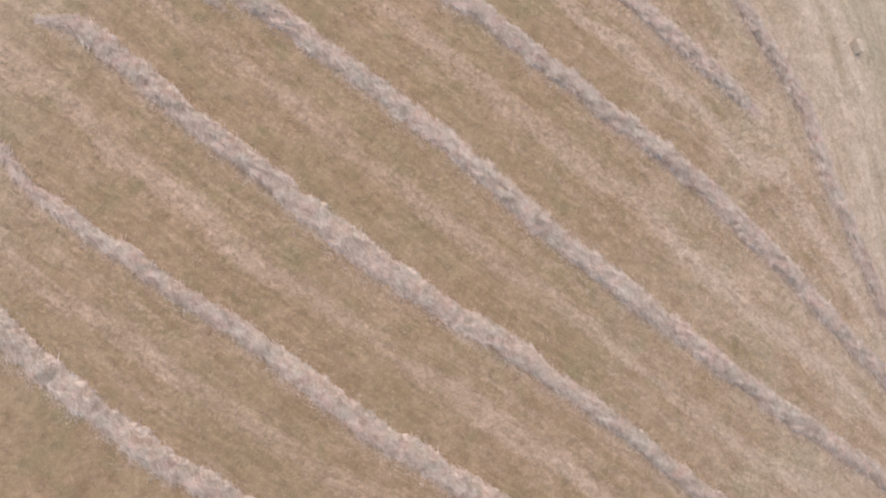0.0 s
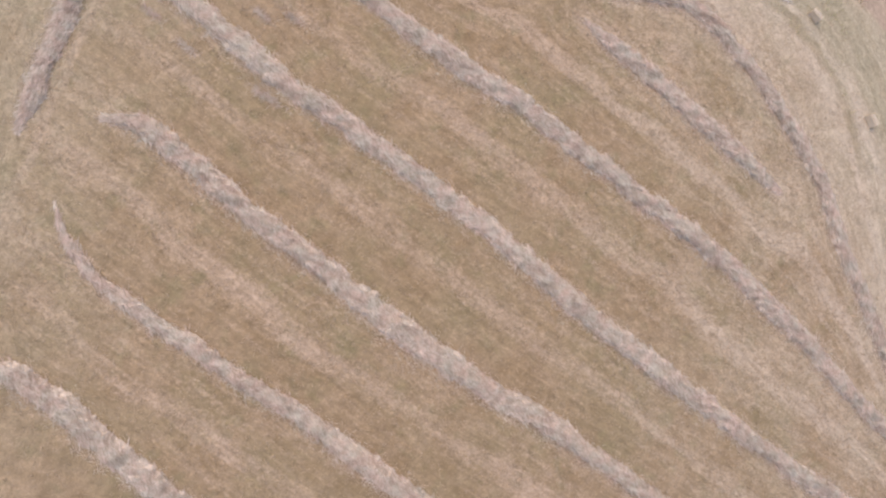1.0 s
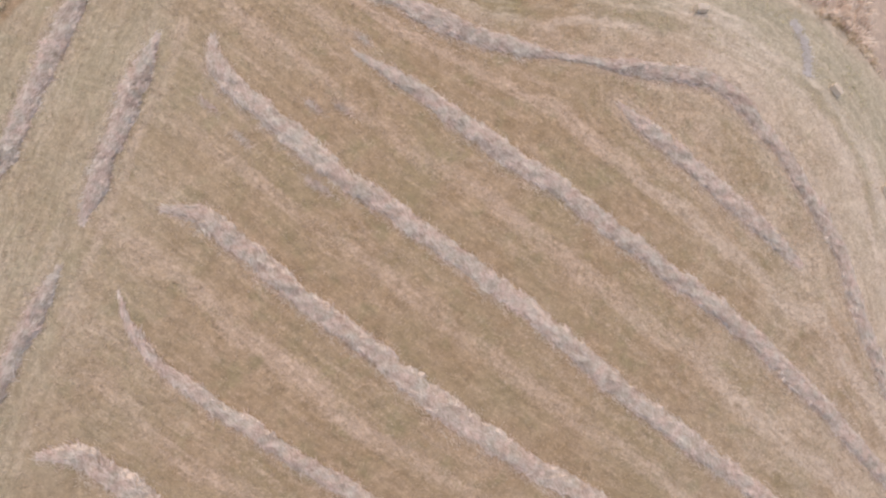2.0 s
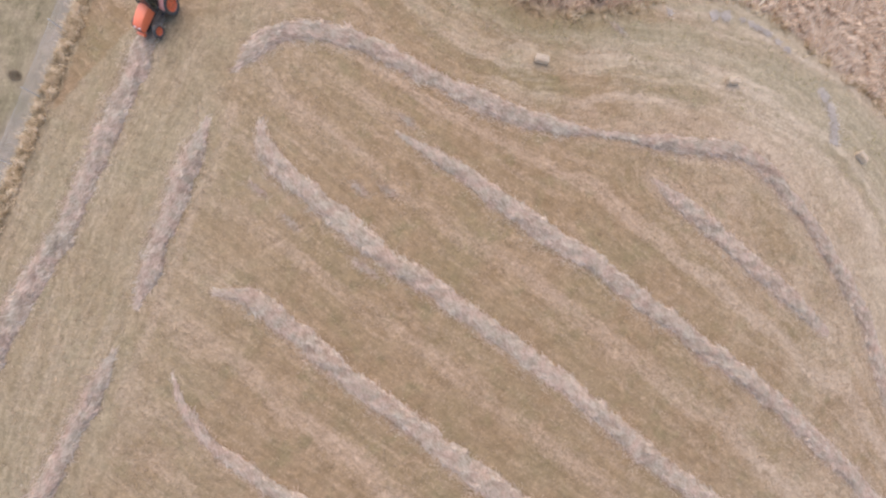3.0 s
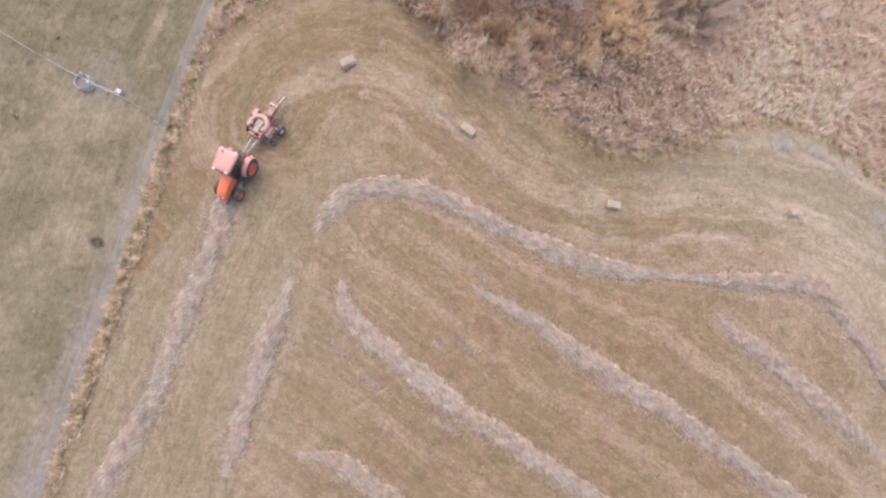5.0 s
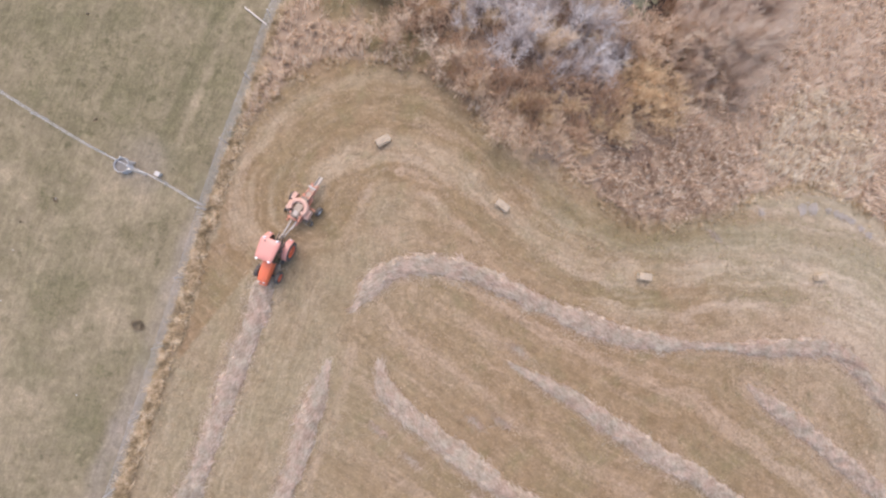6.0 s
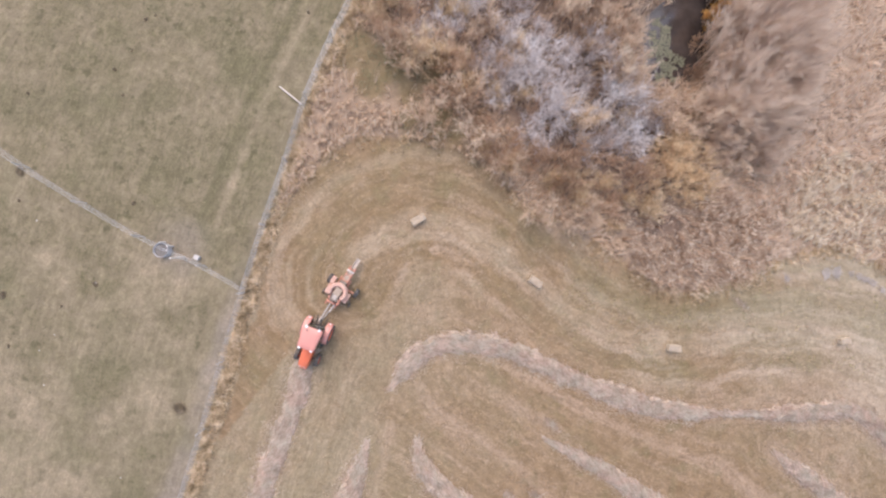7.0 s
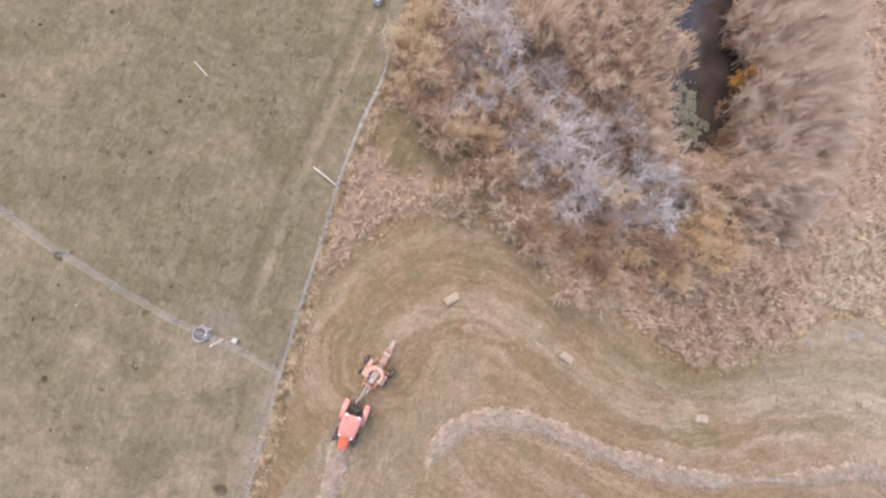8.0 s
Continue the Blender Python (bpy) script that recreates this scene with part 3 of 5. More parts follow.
light = light * headland * (1 - 0.7 * np.clip(green, 0, 1))
# pasture: paler south of the cross fence, with an old vehicle track and darker flushes north of it
south = smooth(-0.3, 0.6, -cd * cs + 0.8 * wob)
td, ts = far_from(X, Y, [(-7.40, 42.78), (-8.76, 38.99), (-10.99, 33.73), (-14.01, 26.81), (-16.46, 19.79)])
track_pale = smooth(0.35, 0.1, np.abs(td + 0.25 * wob)) * 0.8
track_dark = smooth(0.45, 0.1, np.abs(td * ts + 1.0 + 0.25 * wob)) * 0.9
patch = fbm(X / 3.4, Y / 3.4, 41, 4)
pale = np.where(pasture > 0.5, np.maximum(track_pale, 0.65 * south * smooth(0.3, 0.65, patch) + 0.35 * smooth(0.55, 0.75, patch)), pale)
green = np.where(pasture > 0.5, np.maximum(track_dark, smooth(0.5, 0.7, fbm(X / 2.3, Y / 2.3, 43, 4)) * (0.6 - 0.2 * south)), green)
for name, cols in (("cover_a", (pasture, bare, light)), ("cover_b", (green, roughg, pale)), ("cover_c", (litter, margin, faded)), ("cover_d", (head, side, olive))):
    at = ground_mesh.color_attributes.new(name, "FLOAT_COLOR", "POINT")
    at.data.foreach_set("color", np.c_[cols[0], cols[1], cols[2], np.ones(len(X))].astype(np.float32).ravel())
for name, run, cross in (("flow_row", X * ca + Y * sa, across + 0.5 * wob + 0.3 * (fbm(X / 0.6, Y / 0.6, 79) - 0.5)), ("flow_head", lane_run, bsd + 0.7 * wob + 0.35 * (fbm(X / 0.6, Y / 0.6, 77) - 0.5)), ("flow_side", Y, fd + 0.35 * (fbm(X / 0.6, Y / 0.6, 78) - 0.5))):
    at = ground_mesh.attributes.new(name, "FLOAT_VECTOR", "POINT")
    at.data.foreach_set("vector", np.c_[run / 9.0, cross, 0 * X].astype(np.float32).ravel())
ground = tagged(thing("ground", ground_mesh, M_GROUND), "mown hay stubble, grazed pasture and bare trail", "ground", kind="structure")


# ---- strands and blades ----
def ribbons(base, azim, tilt, length, width, droop=0.5, segs=2):
    """Bent, tapering ribbons. tilt: radians from upright at the root; droop: further bend towards the tip."""
    n = len(base)
    side = np.c_[-np.sin(azim), np.cos(azim), np.zeros(n)]
    jit = rng.uniform(-1.2, 1.2, n)
    side = side * np.cos(jit)[:, None] + np.c_[np.cos(azim), np.sin(azim), np.zeros(n)] * np.sin(jit)[:, None]
    p, rows = base.copy(), []
    for k in range(segs + 1):
        w = width * (1 - 0.75 * k / segs) / 2
        rows.append(np.stack([p - side * w[:, None], p + side * w[:, None]], 1))
        a = tilt + droop * (k + 0.5) / segs
        p = p + np.c_[np.sin(a) * np.cos(azim), np.sin(a) * np.sin(azim), np.cos(a)] * (length / segs)[:, None]
    v = np.stack(rows, 1).reshape(n, (segs + 1) * 2, 3)
    f = np.array([[2 * k, 2 * k + 1, 2 * k + 3, 2 * k + 2] for k in range(segs)])
    faces = (np.arange(n)[:, None, None] * (segs + 1) * 2 + f[None]).reshape(-1, 4)
    return v.reshape(-1, 3), faces


# ---- hay windrows ----
def mound_height(s, off, prof, h, seed):
    """Matted hay: rolled flakes lying slantwise along the row, sinking under the ground at a ragged edge."""
    c1, s1 = math.cos(0.32), math.sin(0.32)
    flake = fbm((s * c1 + off * s1) / 0.85, (off * c1 - s * s1) / 0.24, seed + 11, 2)
    lump = fbm(s / 0.8, off / 0.6, seed + 12, 2)
    hole = fbm(s / 0.5, off / 0.3, seed + 13, 3)
    return h * prof * (0.06 + 0.72 * flake + 0.26 * lump) - 0.09 * smooth(0.8, 0.0, prof) * smooth(0.3, 0.7, hole) - 0.03 * (1 - prof)


def windrow(pts, width, height, full, shift, seed):
    """width: one figure, or several spaced evenly along the row; shift: metres towards the row's left."""
    c, d = along(pts, 0.11)
    n = len(c)
    s = np.arange(n) * 0.11
    if isinstance(width, tuple):
        width = np.interp(s / s[-1], np.linspace(0, 1, len(width)), width)
    nrm = np.c_[-d[:, 1], d[:, 0]]
    ends = smooth(0, 2.6, s) * smooth(0, 2.6, s[-1] - s)
    lump = fbm(s / 1.7, s * 0 + seed, seed, 3)
    fill = np.clip(width / 1.4, 0.25, 1) + 0 * s               # sparser where the row narrows

    def half(k):
        return 0.86 * width / 2 * (0.3 + 0.75 * fbm(s / 0.9, s * 0 + 3.3, seed + k, 3) + 0.4 * fbm(s / 0.25, s * 0 + 4.3, seed + k + 1, 2)) * (0.55 + 0.45 * ends) * (0.9 + 0.25 * full * lump)

    wl_, wr_ = half(5), half(9)
    c = c + nrm * (shift + (fbm(s / 2.5, s * 0 + 1.1, seed + 2) - 0.5) * 0.35)[:, None]
    k = 17
    u = np.linspace(-1, 1, k)
    off = np.where(u[None] < 0, u[None] * wr_[:, None], u[None] * wl_[:, None])
    px, py = c[:, :1] + nrm[:, :1] * off, c[:, 1:] + nrm[:, 1:] * off
    prof = np.clip(1 - np.abs(u) ** 2.4, 0, 1)
    tall = height * (0.6 + 0.7 * lump) * (0.12 + 0.88 * ends) * fill
    pz = ground_z(px, py) + mound_height(s[:, None] + 0 * off, off, prof[None], tall[:, None], seed)
    verts = np.stack([px, py, pz], -1).reshape(-1, 3)
    ii = np.arange(n * k).reshape(n, k)
    f = np.stack([ii[:-1, :-1], ii[:-1, 1:], ii[1:, 1:], ii[1:, :-1]], -1).reshape(-1, 4)
    ob = blank("hay_windrow", Matrix.Identity(4))
    thing("mound", mesh_np("mound", verts, f), M_HAY_MOUND, parent=ob)
    # matted wisps on the mound, fine stems fraying past its edges, and a thin apron on the raked side
    bits = []
    for per, sd, reach, far, ln, wide, turn, wander in ((330, 0.45, 0.88, 0, (0.2, 0.5), (0.04, 0.10), 0.3, 0.35), (170, 0.58, 1.35, 0, (0.12, 0.32), (0.012, 0.03), 0.0, 0.9), (70, 0.45, 1.6, 1, (0.12, 0.4), (0.015, 0.035), 0.0, 0.8)):
        m = int(s[-1] * per * full)
        t = rng.integers(0, n - 1, m)
        t = t[rng.random(m) < (0.12 + 0.88 * ends[t] ** 0.8) * fill[t]]      # thinning out towards the row's ends
        m = len(t)
        o = np.clip(rng.normal(0, sd, m), -reach, reach)
        if far:
            o = -0.8 - np.abs(o) * 0.9
        at_off = np.where(o < 0, o * wr_[t], o * wl_[t])
        bx, by = c[t, 0] + nrm[t, 0] * at_off, c[t, 1] + nrm[t, 1] * at_off
        hz = np.maximum(0.01, mound_height(s[t], at_off, np.clip(1 - np.abs(o) ** 2.4, 0, 1), tall[t], seed) + 0.015)
        az = np.arctan2(d[t, 1], d[t, 0]) - turn + rng.normal(0, wander, m) + np.pi * rng.integers(0, 2, m)
        bits.append(ribbons(np.c_[bx, by, ground_z(bx, by) + hz], az, rng.uniform(1.40, 1.60, m), rng.uniform(*ln, m), rng.uniform(*wide, m), 0.25, 1))
    v = np.vstack([b_[0] for b_ in bits])
    f = np.vstack([b_[1] + at_ for b_, at_ in zip(bits, np.cumsum([0] + [len(b_[0]) for b_ in bits]))])
    tagged(thing("loose_hay", mesh_np("loose_hay", v, f), M_HAY, parent=ob), kind="stuff")
    return ob


def mound_material():
    mat, nt, b = node_material("hay_mound", 0.95, 0.08)
    co = nt.nodes.new("ShaderNodeTexCoord").outputs["Object"]
    a, bb, cc = tex(nt, 0.7, 3, 0.6, co), tex(nt, 5.0, 5, 0.7, co), tex(nt, 22.0, 3, 0.7, co)
    col = ramp(nt, math_node(nt, "ADD", math_node(nt, "MULTIPLY", bb, 0.65), math_node(nt, "MULTIPLY", a, 0.35)), [(0.28, (0.275, 0.204, 0.148)), (0.5, (0.395, 0.306, 0.234)), (0.72, (0.515, 0.413, 0.325))])
    col = mix(nt, 1.0, col, ramp(nt, cc, [(0.3, (0.7, 0.7, 0.7)), (0.7, (1.2, 1.2, 1.2))]), "MULTIPLY")
    nt.links.new(col, b.inputs["Base Color"])
    bump(nt, b, math_node(nt, "ADD", bb, cc), 0.6, 0.04)
    return mat


M_HAY_MOUND = mound_material()
for i, (pts, wd_, ht_, full, shift) in enumerate(WINDROWS):
    tagged(windrow(pts, wd_, ht_, full, shift, 31 + 7 * i), "long raked windrow of pale cured hay on stubble", "windrow", "hay windrows")


def cover_at(field, x, y):
    """Value of a ground cover mask at points."""
    i = np.clip(np.searchsorted(gx, x), 0, nx - 1)
    j = np.clip(np.searchsorted(gy, y), 0, ny - 1)
    return field.reshape(ny, nx)[j, i]

# ---- short growth on the mown field and the pasture ----
def blades(name, x, y, length, width, material, label, category, tilt=(0.2, 1.1), droop=0.5, segs=1, parent=None, lift=-0.01):
    n = len(x)
    v, f = ribbons(np.c_[x, y, ground_z(x, y) + lift], rng.uniform(0, 2 * np.pi, n), rng.uniform(*tilt, n), length, width, droop, segs)
    return tagged(thing(name, mesh_np(name, v, f), material), label, category, kind="stuff")


def scatter(n, x0, x1, y0, y1):
    return rng.uniform(x0, x1, n), rng.uniform(y0, y1, n)


x, y = scatter(230000, -24, 52, -36, 26)
keep = (x > fence_x(y) + 0.3) & (in_reeds(x, y) < 0.2) & (rng.random(len(x)) < 0.1 + 0.75 * cover_at(np.clip(light + 0.5 * pale - 0.5 * green - faded, 0, 1), x, y))
x, y = x[keep], y[keep]
blades("stubble", x, y, rng.uniform(0.1, 0.3, len(x)), rng.uniform(0.02, 0.05, len(x)), M_STUB, "short cut stubble stalks and chaff on the field", "stubble", (0.9, 1.55), 0.1, lift=0.02)
x, y = scatter(70000, -44, -4, -12, 50)
keep = (x < fence_x(y) - 0.3) & (rng.random(len(x)) < 0.6 * fbm(x / 1.3, y / 1.3, 52))
x, y = x[keep], y[keep]
blades("pasture_grass", x, y, rng.uniform(0.08, 0.2, len(x)), rng.uniform(0.02, 0.05, len(x)), M_SWARD, "short grazed grass of the cattle pasture", "grass", (0.3, 1.4))


# ---- tall dry grass and reeds ----
def clumps(x, y, per, spread, height, width, lean=None, droop=0.8, loose=0.38):
    """Roots and shapes of grass blades in tussocks round the points x, y."""
    n = len(x)
    cx, cy = np.repeat(x, per), np.repeat(y, per)
    a, r = rng.uniform(0, 2 * np.pi, n * per), spread * np.sqrt(rng.random(n * per))
    bx, by = cx + r * np.cos(a), cy + r * np.sin(a)
    az = a + rng.normal(0, 0.6, n * per) if lean is None else np.repeat(lean + rng.normal(0, 0.55, n), per) + rng.normal(0, loose, n * per)
    tilt = np.abs(rng.normal(0.15, 0.2, n * per))
    ln = height * rng.uniform(0.55, 1.1, n * per) * np.repeat(rng.uniform(0.75, 1.15, n), per)
    return ribbons(np.c_[bx, by, ground_z(bx, by) - 0.02], az, tilt, ln, rng.uniform(*width, n * per), droop, 3)


def not_pond(x, y, margin=0.3):
    d, _ = far_from(x, y, POND + POND[:1])
    return ~inside(x, y, POND) & (d > margin)


def gap_at(x, y):
    return gap_depth(x, y) + 0.9 * (fbm(x / 0.7, y / 0.7, 90) - 0.5) > 0


x, y = scatter(38000, -13, 46, 10, 56)
dep = in_reeds(x, y) + 0.8 * (fbm(x / 0.9, y / 0.9, 60) - 0.5)
ok = (dep > 0.1) & not_pond(x, y) & ~(gap_at(x, y) & (rng.random(len(x)) < 0.93)) & (x > fence_x(y) + 0.5) & ((dep < 4) | (x < -4) | (x > 16) | (rng.random(len(x)) < 0.45))
x, y, dep = x[ok], y[ok], dep[ok]
tuss = fbm(x / 0.45, y / 0.45, 67, 2)
ok = (tuss > 0.36) | (rng.random(len(x)) < 0.3)
x, y, dep = x[ok], y[ok], dep[ok]
cream = (x > 31 + 3 * (fbm(x / 2, y / 2, 64) - 0.5)) | (x + rng.normal(0, 1.3, len(x)) > 19 + 9 * (fbm(x / 3, y / 3, 61) - 0.5)) & (y < 34)
dark = (np.hypot((x - 16.5) / 6.0, (y - 18.6) / 4.0) + 0.6 * (fbm(x / 1.5, y / 1.5, 68) - 0.5) < 1)
cream = cream & ~dark
swirl = 2 * np.pi * fbm(x / 1.7, y / 1.7, 62, 2) * 1.8 + rng.normal(0, 0.25, len(x))
tone = fbm(x / 1.6, y / 1.6, 63)
sel = ~cream & ~dark
v, f = clumps(x[sel], y[sel], 8, 0.07, 0.85, (0.026, 0.05), swirl[sel], 0.9, 0.2)
tagged(thing("tall_dry_grass", mesh_np("tall_dry_grass", v, f), M_REED), "tall tan dead grass beyond the mown edge", "tall grass", kind="stuff")
v, f = clumps(x[dark], y[dark], 8, 0.07, 1.0, (0.024, 0.045), swirl[dark], 0.8, 0.2)
tagged(thing("brown_reeds", mesh_np("brown_reeds", v, f), M_REED_DARK), "standing brown reeds with pale seed heads", "reeds", kind="stuff")
core = np.hypot((x - BLEACHED[0]) / BLEACHED[2], (y - BLEACHED[1]) / BLEACHED[3]) + 0.7 * (fbm(x / 1.8, y / 1.8, 65) - 0.5) < 1
sel = cream & (tone > 0.2) & ~core
v, f = clumps(x[sel], y[sel], 7, 0.08, 0.85, (0.028, 0.052), 0.6 * swirl[sel] - 0.3, 1.1, 0.2)
tagged(thing("tan_lodged_grass", mesh_np("tan_lodged_grass", v, f), M_TAN_GRASS), "pinkish tan dead grass leaning in swirls", "tall grass", kind="stuff")
sel = cream & (tone > 0.2) & core
v, f = clumps(x[sel], y[sel], 8, 0.09, 0.85, (0.03, 0.055), 0.5 * swirl[sel] - 0.3, 1.2, 0.2)
tagged(thing("lodged_grass", mesh_np("lodged_grass", v, f), M_CREAM), "pale flattened dead grass in swirls", "tall grass", kind="stuff")
# pale seed heads over the brown reeds
hx, hy = np.repeat(x[dark], 2) + rng.normal(0, 0.25, 2 * dark.sum()), np.repeat(y[dark], 2) + rng.normal(0, 0.25, 2 * dark.sum())
v, f = ribbons(np.c_[hx, hy, ground_z(hx, hy) + rng.uniform(0.9, 1.3, len(hx))], rng.uniform(0, 6.28, len(hx)), rng.uniform(0.2, 1.2, len(hx)), rng.uniform(0.14, 0.3, len(hx)), rng.uniform(0.04, 0.07, len(hx)), 0.5, 1)
tagged(thing("seed_heads", mesh_np("seed_heads", v, f), M_SEED), "pale tufted seed heads on the reeds", "reeds", kind="stuff")
# fringe of golden grass on the fence line
c, d = along(FENCE, 0.13)
c = c[(c[:, 1] > -16) & (c[:, 1] < 50)]
c = np.repeat(c, 5, axis=0)
fx, fy = c[:, 0] + rng.uniform(0.1, 0.85, len(c)) ** 1.3, c[:, 1] + rng.normal(0, 0.25, len(c))
ok = rng.random(len(fx)) < 1.6 * fbm(fx / 0.9, fy / 0.9, 66) - 0.15
v, f = clumps(fx[ok], fy[ok], 10, 0.2, 0.47, (0.035, 0.06), rng.uniform(0, 6.28, int(ok.sum())), 1.4)
tagged(thing("fence_line_grass", mesh_np("fence_line_grass", v, f), M_GOLD), "golden uncut grass along the wire fence", "tall grass", kind="stuff")
# low green growth in the gaps and by the pond
x, y = scatter(9000, -9, 21, 24, 45)
near_pond, _ = far_from(x, y, POND + POND[:1])
ok = (gap_at(x, y) & (in_reeds(x, y) > 0.3) & (rng.random(len(x)) < 0.45)) | ((near_pond < 0.6) & (x < 16.5) & (y < 36)) | ((near_pond < 0.7) & (x >= 16.5) & (y < 34))
v, f = clumps(x[ok], y[ok], 8, 0.2, 0.3, (0.02, 0.04))
tagged(thing("green_weeds", mesh_np("green_weeds", v, f), M_GREEN), "low green weeds in damp gaps of the thicket", "weeds", kind="stuff")

# ---- pond ----
def water():
    mat, nt, b = node_material("pond_water", 0.06, 0.5)
    co = nt.nodes.new("ShaderNodeTexCoord").outputs["Object"]
    nt.links.new(ramp(nt, tex(nt, 0.6, 4, 0.6, co), [(0.35, (0.028, 0.021, 0.018)), (0.7, (0.065, 0.050, 0.043))]), b.inputs["Base Color"])
    bump(nt, b, tex(nt, 2.5, 2, 0.5, co), 0.08, 0.02)
    return mat


wx, wy = np.meshgrid(np.arange(10, 26, 0.35), np.arange(26, 50, 0.35))
k = wx.shape[1]
ii = np.arange(wx.size).reshape(wx.shape)
f = np.stack([ii[:-1, :-1], ii[:-1, 1:], ii[1:, 1:], ii[1:, :-1]], -1).reshape(-1, 4)
d, _ = far_from(wx.ravel(), wy.ravel(), POND + POND[:1])
near = inside(wx.ravel(), wy.ravel(), POND) | (d < 0.9)
f = f[near[f].all(1)]
used_v = np.unique(f)
back = np.zeros(wx.size, int)
back[used_v] = np.arange(len(used_v))
me = mesh_np("water", np.c_[wx.ravel(), wy.ravel(), np.full(wx.size, WATER_Z)][used_v], back[f], True)
tagged(thing("water", me, water()), "still dark pond water among willows", "pond", kind="structure")
ALGAE = [(14.86, 36.0), (16.55, 36.57), (16.85, 35.42), (16.68, 33.56), (17.78, 33.15), (17.21, 30.97), (15.18, 30.9), (14.39, 33.45)]
x, y = scatter(22000, 12.5, 19.5, 28.5, 44)
d, _ = far_from(x, y, POND + POND[:1])
ok = inside(x, y, POND) & (inside(x, y, ALGAE) & (fbm(x / 0.6, y / 0.6, 70) > 0.36) )
x, y = x[ok], y[ok]
v, f = ribbons(np.c_[x, y, np.full(len(x), WATER_Z + 0.01)], rng.uniform(0, 6.28, len(x)), np.full(len(x), 1.5), rng.uniform(0.07, 0.2, len(x)), rng.uniform(0.07, 0.16, len(x)), 0.05, 1)
tagged(thing("pond_weed", mesh_np("pond_weed", v, f), M_POND_WEED), "floating dull green weed on the pond", "pond weed", kind="stuff")


# ---- shrubs ----
rng = np.random.default_rng(23)  # their own stream, apart from the ground's


def tubes(paths, radii, sides=5):
    """Tapered tubes along many paths of equal length (n, k, 3)."""
    n, k, _ = paths.shape
    t = np.gradient(paths, axis=1)
    t /= np.linalg.norm(t, axis=2, keepdims=True) + 1e-9
    a = np.cross(t, np.array([0.31, 0.9, 0.2]))
    a /= np.linalg.norm(a, axis=2, keepdims=True) + 1e-9
    b = np.cross(t, a)
    ang = np.linspace(0, 2 * np.pi, sides, endpoint=False)
    v = paths[:, :, None] + radii[:, :, None, None] * (a[:, :, None] * np.cos(ang)[None, None, :, None] + b[:, :, None] * np.sin(ang)[None, None, :, None])
    i = np.arange(n * k * sides).reshape(n, k, sides)
    j = np.roll(i, -1, axis=2)
    f = np.stack([i[:, :-1], j[:, :-1], j[:, 1:], i[:, 1:]], -1).reshape(-1, 4)
    return v.reshape(-1, 3), f


def grow(n, height, spread, fan, wander=0.12, k=7):
    """Stems rising from a root crown: paths (n, k, 3)."""
    az, out = rng.uniform(0, 2 * np.pi, n), spread * np.sqrt(rng.random(n))
    tilt = np.abs(rng.normal(0, fan, n)) + 0.08
    ln = height * rng.uniform(0.6, 1.08, n)
    p = np.c_[out * np.cos(az), out * np.sin(az), np.full(n, -0.08)]
    path = [p]
    for s in range(1, k):
        a = tilt * (0.5 + 0.9 * s / k)
        step = np.c_[np.sin(a) * np.cos(az), np.sin(a) * np.sin(az), np.cos(a)] * (ln / (k - 1))[:, None]
        p = p + step + rng.normal(0, wander, (n, 3)) * (ln / k)[:, None]
        path.append(p)
    return np.stack(path, 1)


def offshoots(paths, per, length, angle, k=4, start=0.25, curl=0.24):
    """Side branches from random points of the parents."""
    n, m, _ = paths.shape
    i = np.repeat(np.arange(n), per)
    u = rng.uniform(start, 1.0, n * per) * (m - 1)
    a = np.minimum(u.astype(int), m - 2)
    w = (u - a)[:, None]
    base = paths[i, a] * (1 - w) + paths[i, a + 1] * w
    d = paths[i, a + 1] - paths[i, a]
    d /= np.linalg.norm(d, axis=1, keepdims=True) + 1e-9
    r = rng.normal(0, 1, (n * per, 3))
    r -= d * np.sum(r * d, 1, keepdims=True)
    r /= np.linalg.norm(r, axis=1, keepdims=True) + 1e-9
    ang = np.abs(rng.normal(angle, angle * 0.35, n * per))[:, None]
    e = d * np.cos(ang) + r * np.sin(ang)
    ln = length * rng.uniform(0.5, 1.1, n * per)
    out, p = [base], base
    for s in range(1, k):
        e = e + rng.normal(0, curl, (n * per, 3)) + np.array([0, 0, 0.06])
        e /= np.linalg.norm(e, axis=1, keepdims=True)
        p = p + e * (ln / (k - 1))[:, None]
        out.append(p)
    return np.stack(out, 1)


def strips(paths, width):
    """Flat twigs along paths, tapering to the tip, each turned its own way."""
    n, k, _ = paths.shape
    side = rng.normal(0, 1, (n, 1, 3))
    side /= np.linalg.norm(side, axis=2, keepdims=True)
    w = width * np.linspace(1, 0.3, k)[None, :, None] * rng.uniform(0.6, 1.3, (n, 1, 1)) / 2
    v = np.stack([paths - side * w, paths + side * w], 2).reshape(-1, 3)
    f = np.array([[2 * s, 2 * s + 1, 2 * s + 3, 2 * s + 2] for s in range(k - 1)])
    return v, (np.arange(n)[:, None, None] * 2 * k + f[None]).reshape(-1, 4)


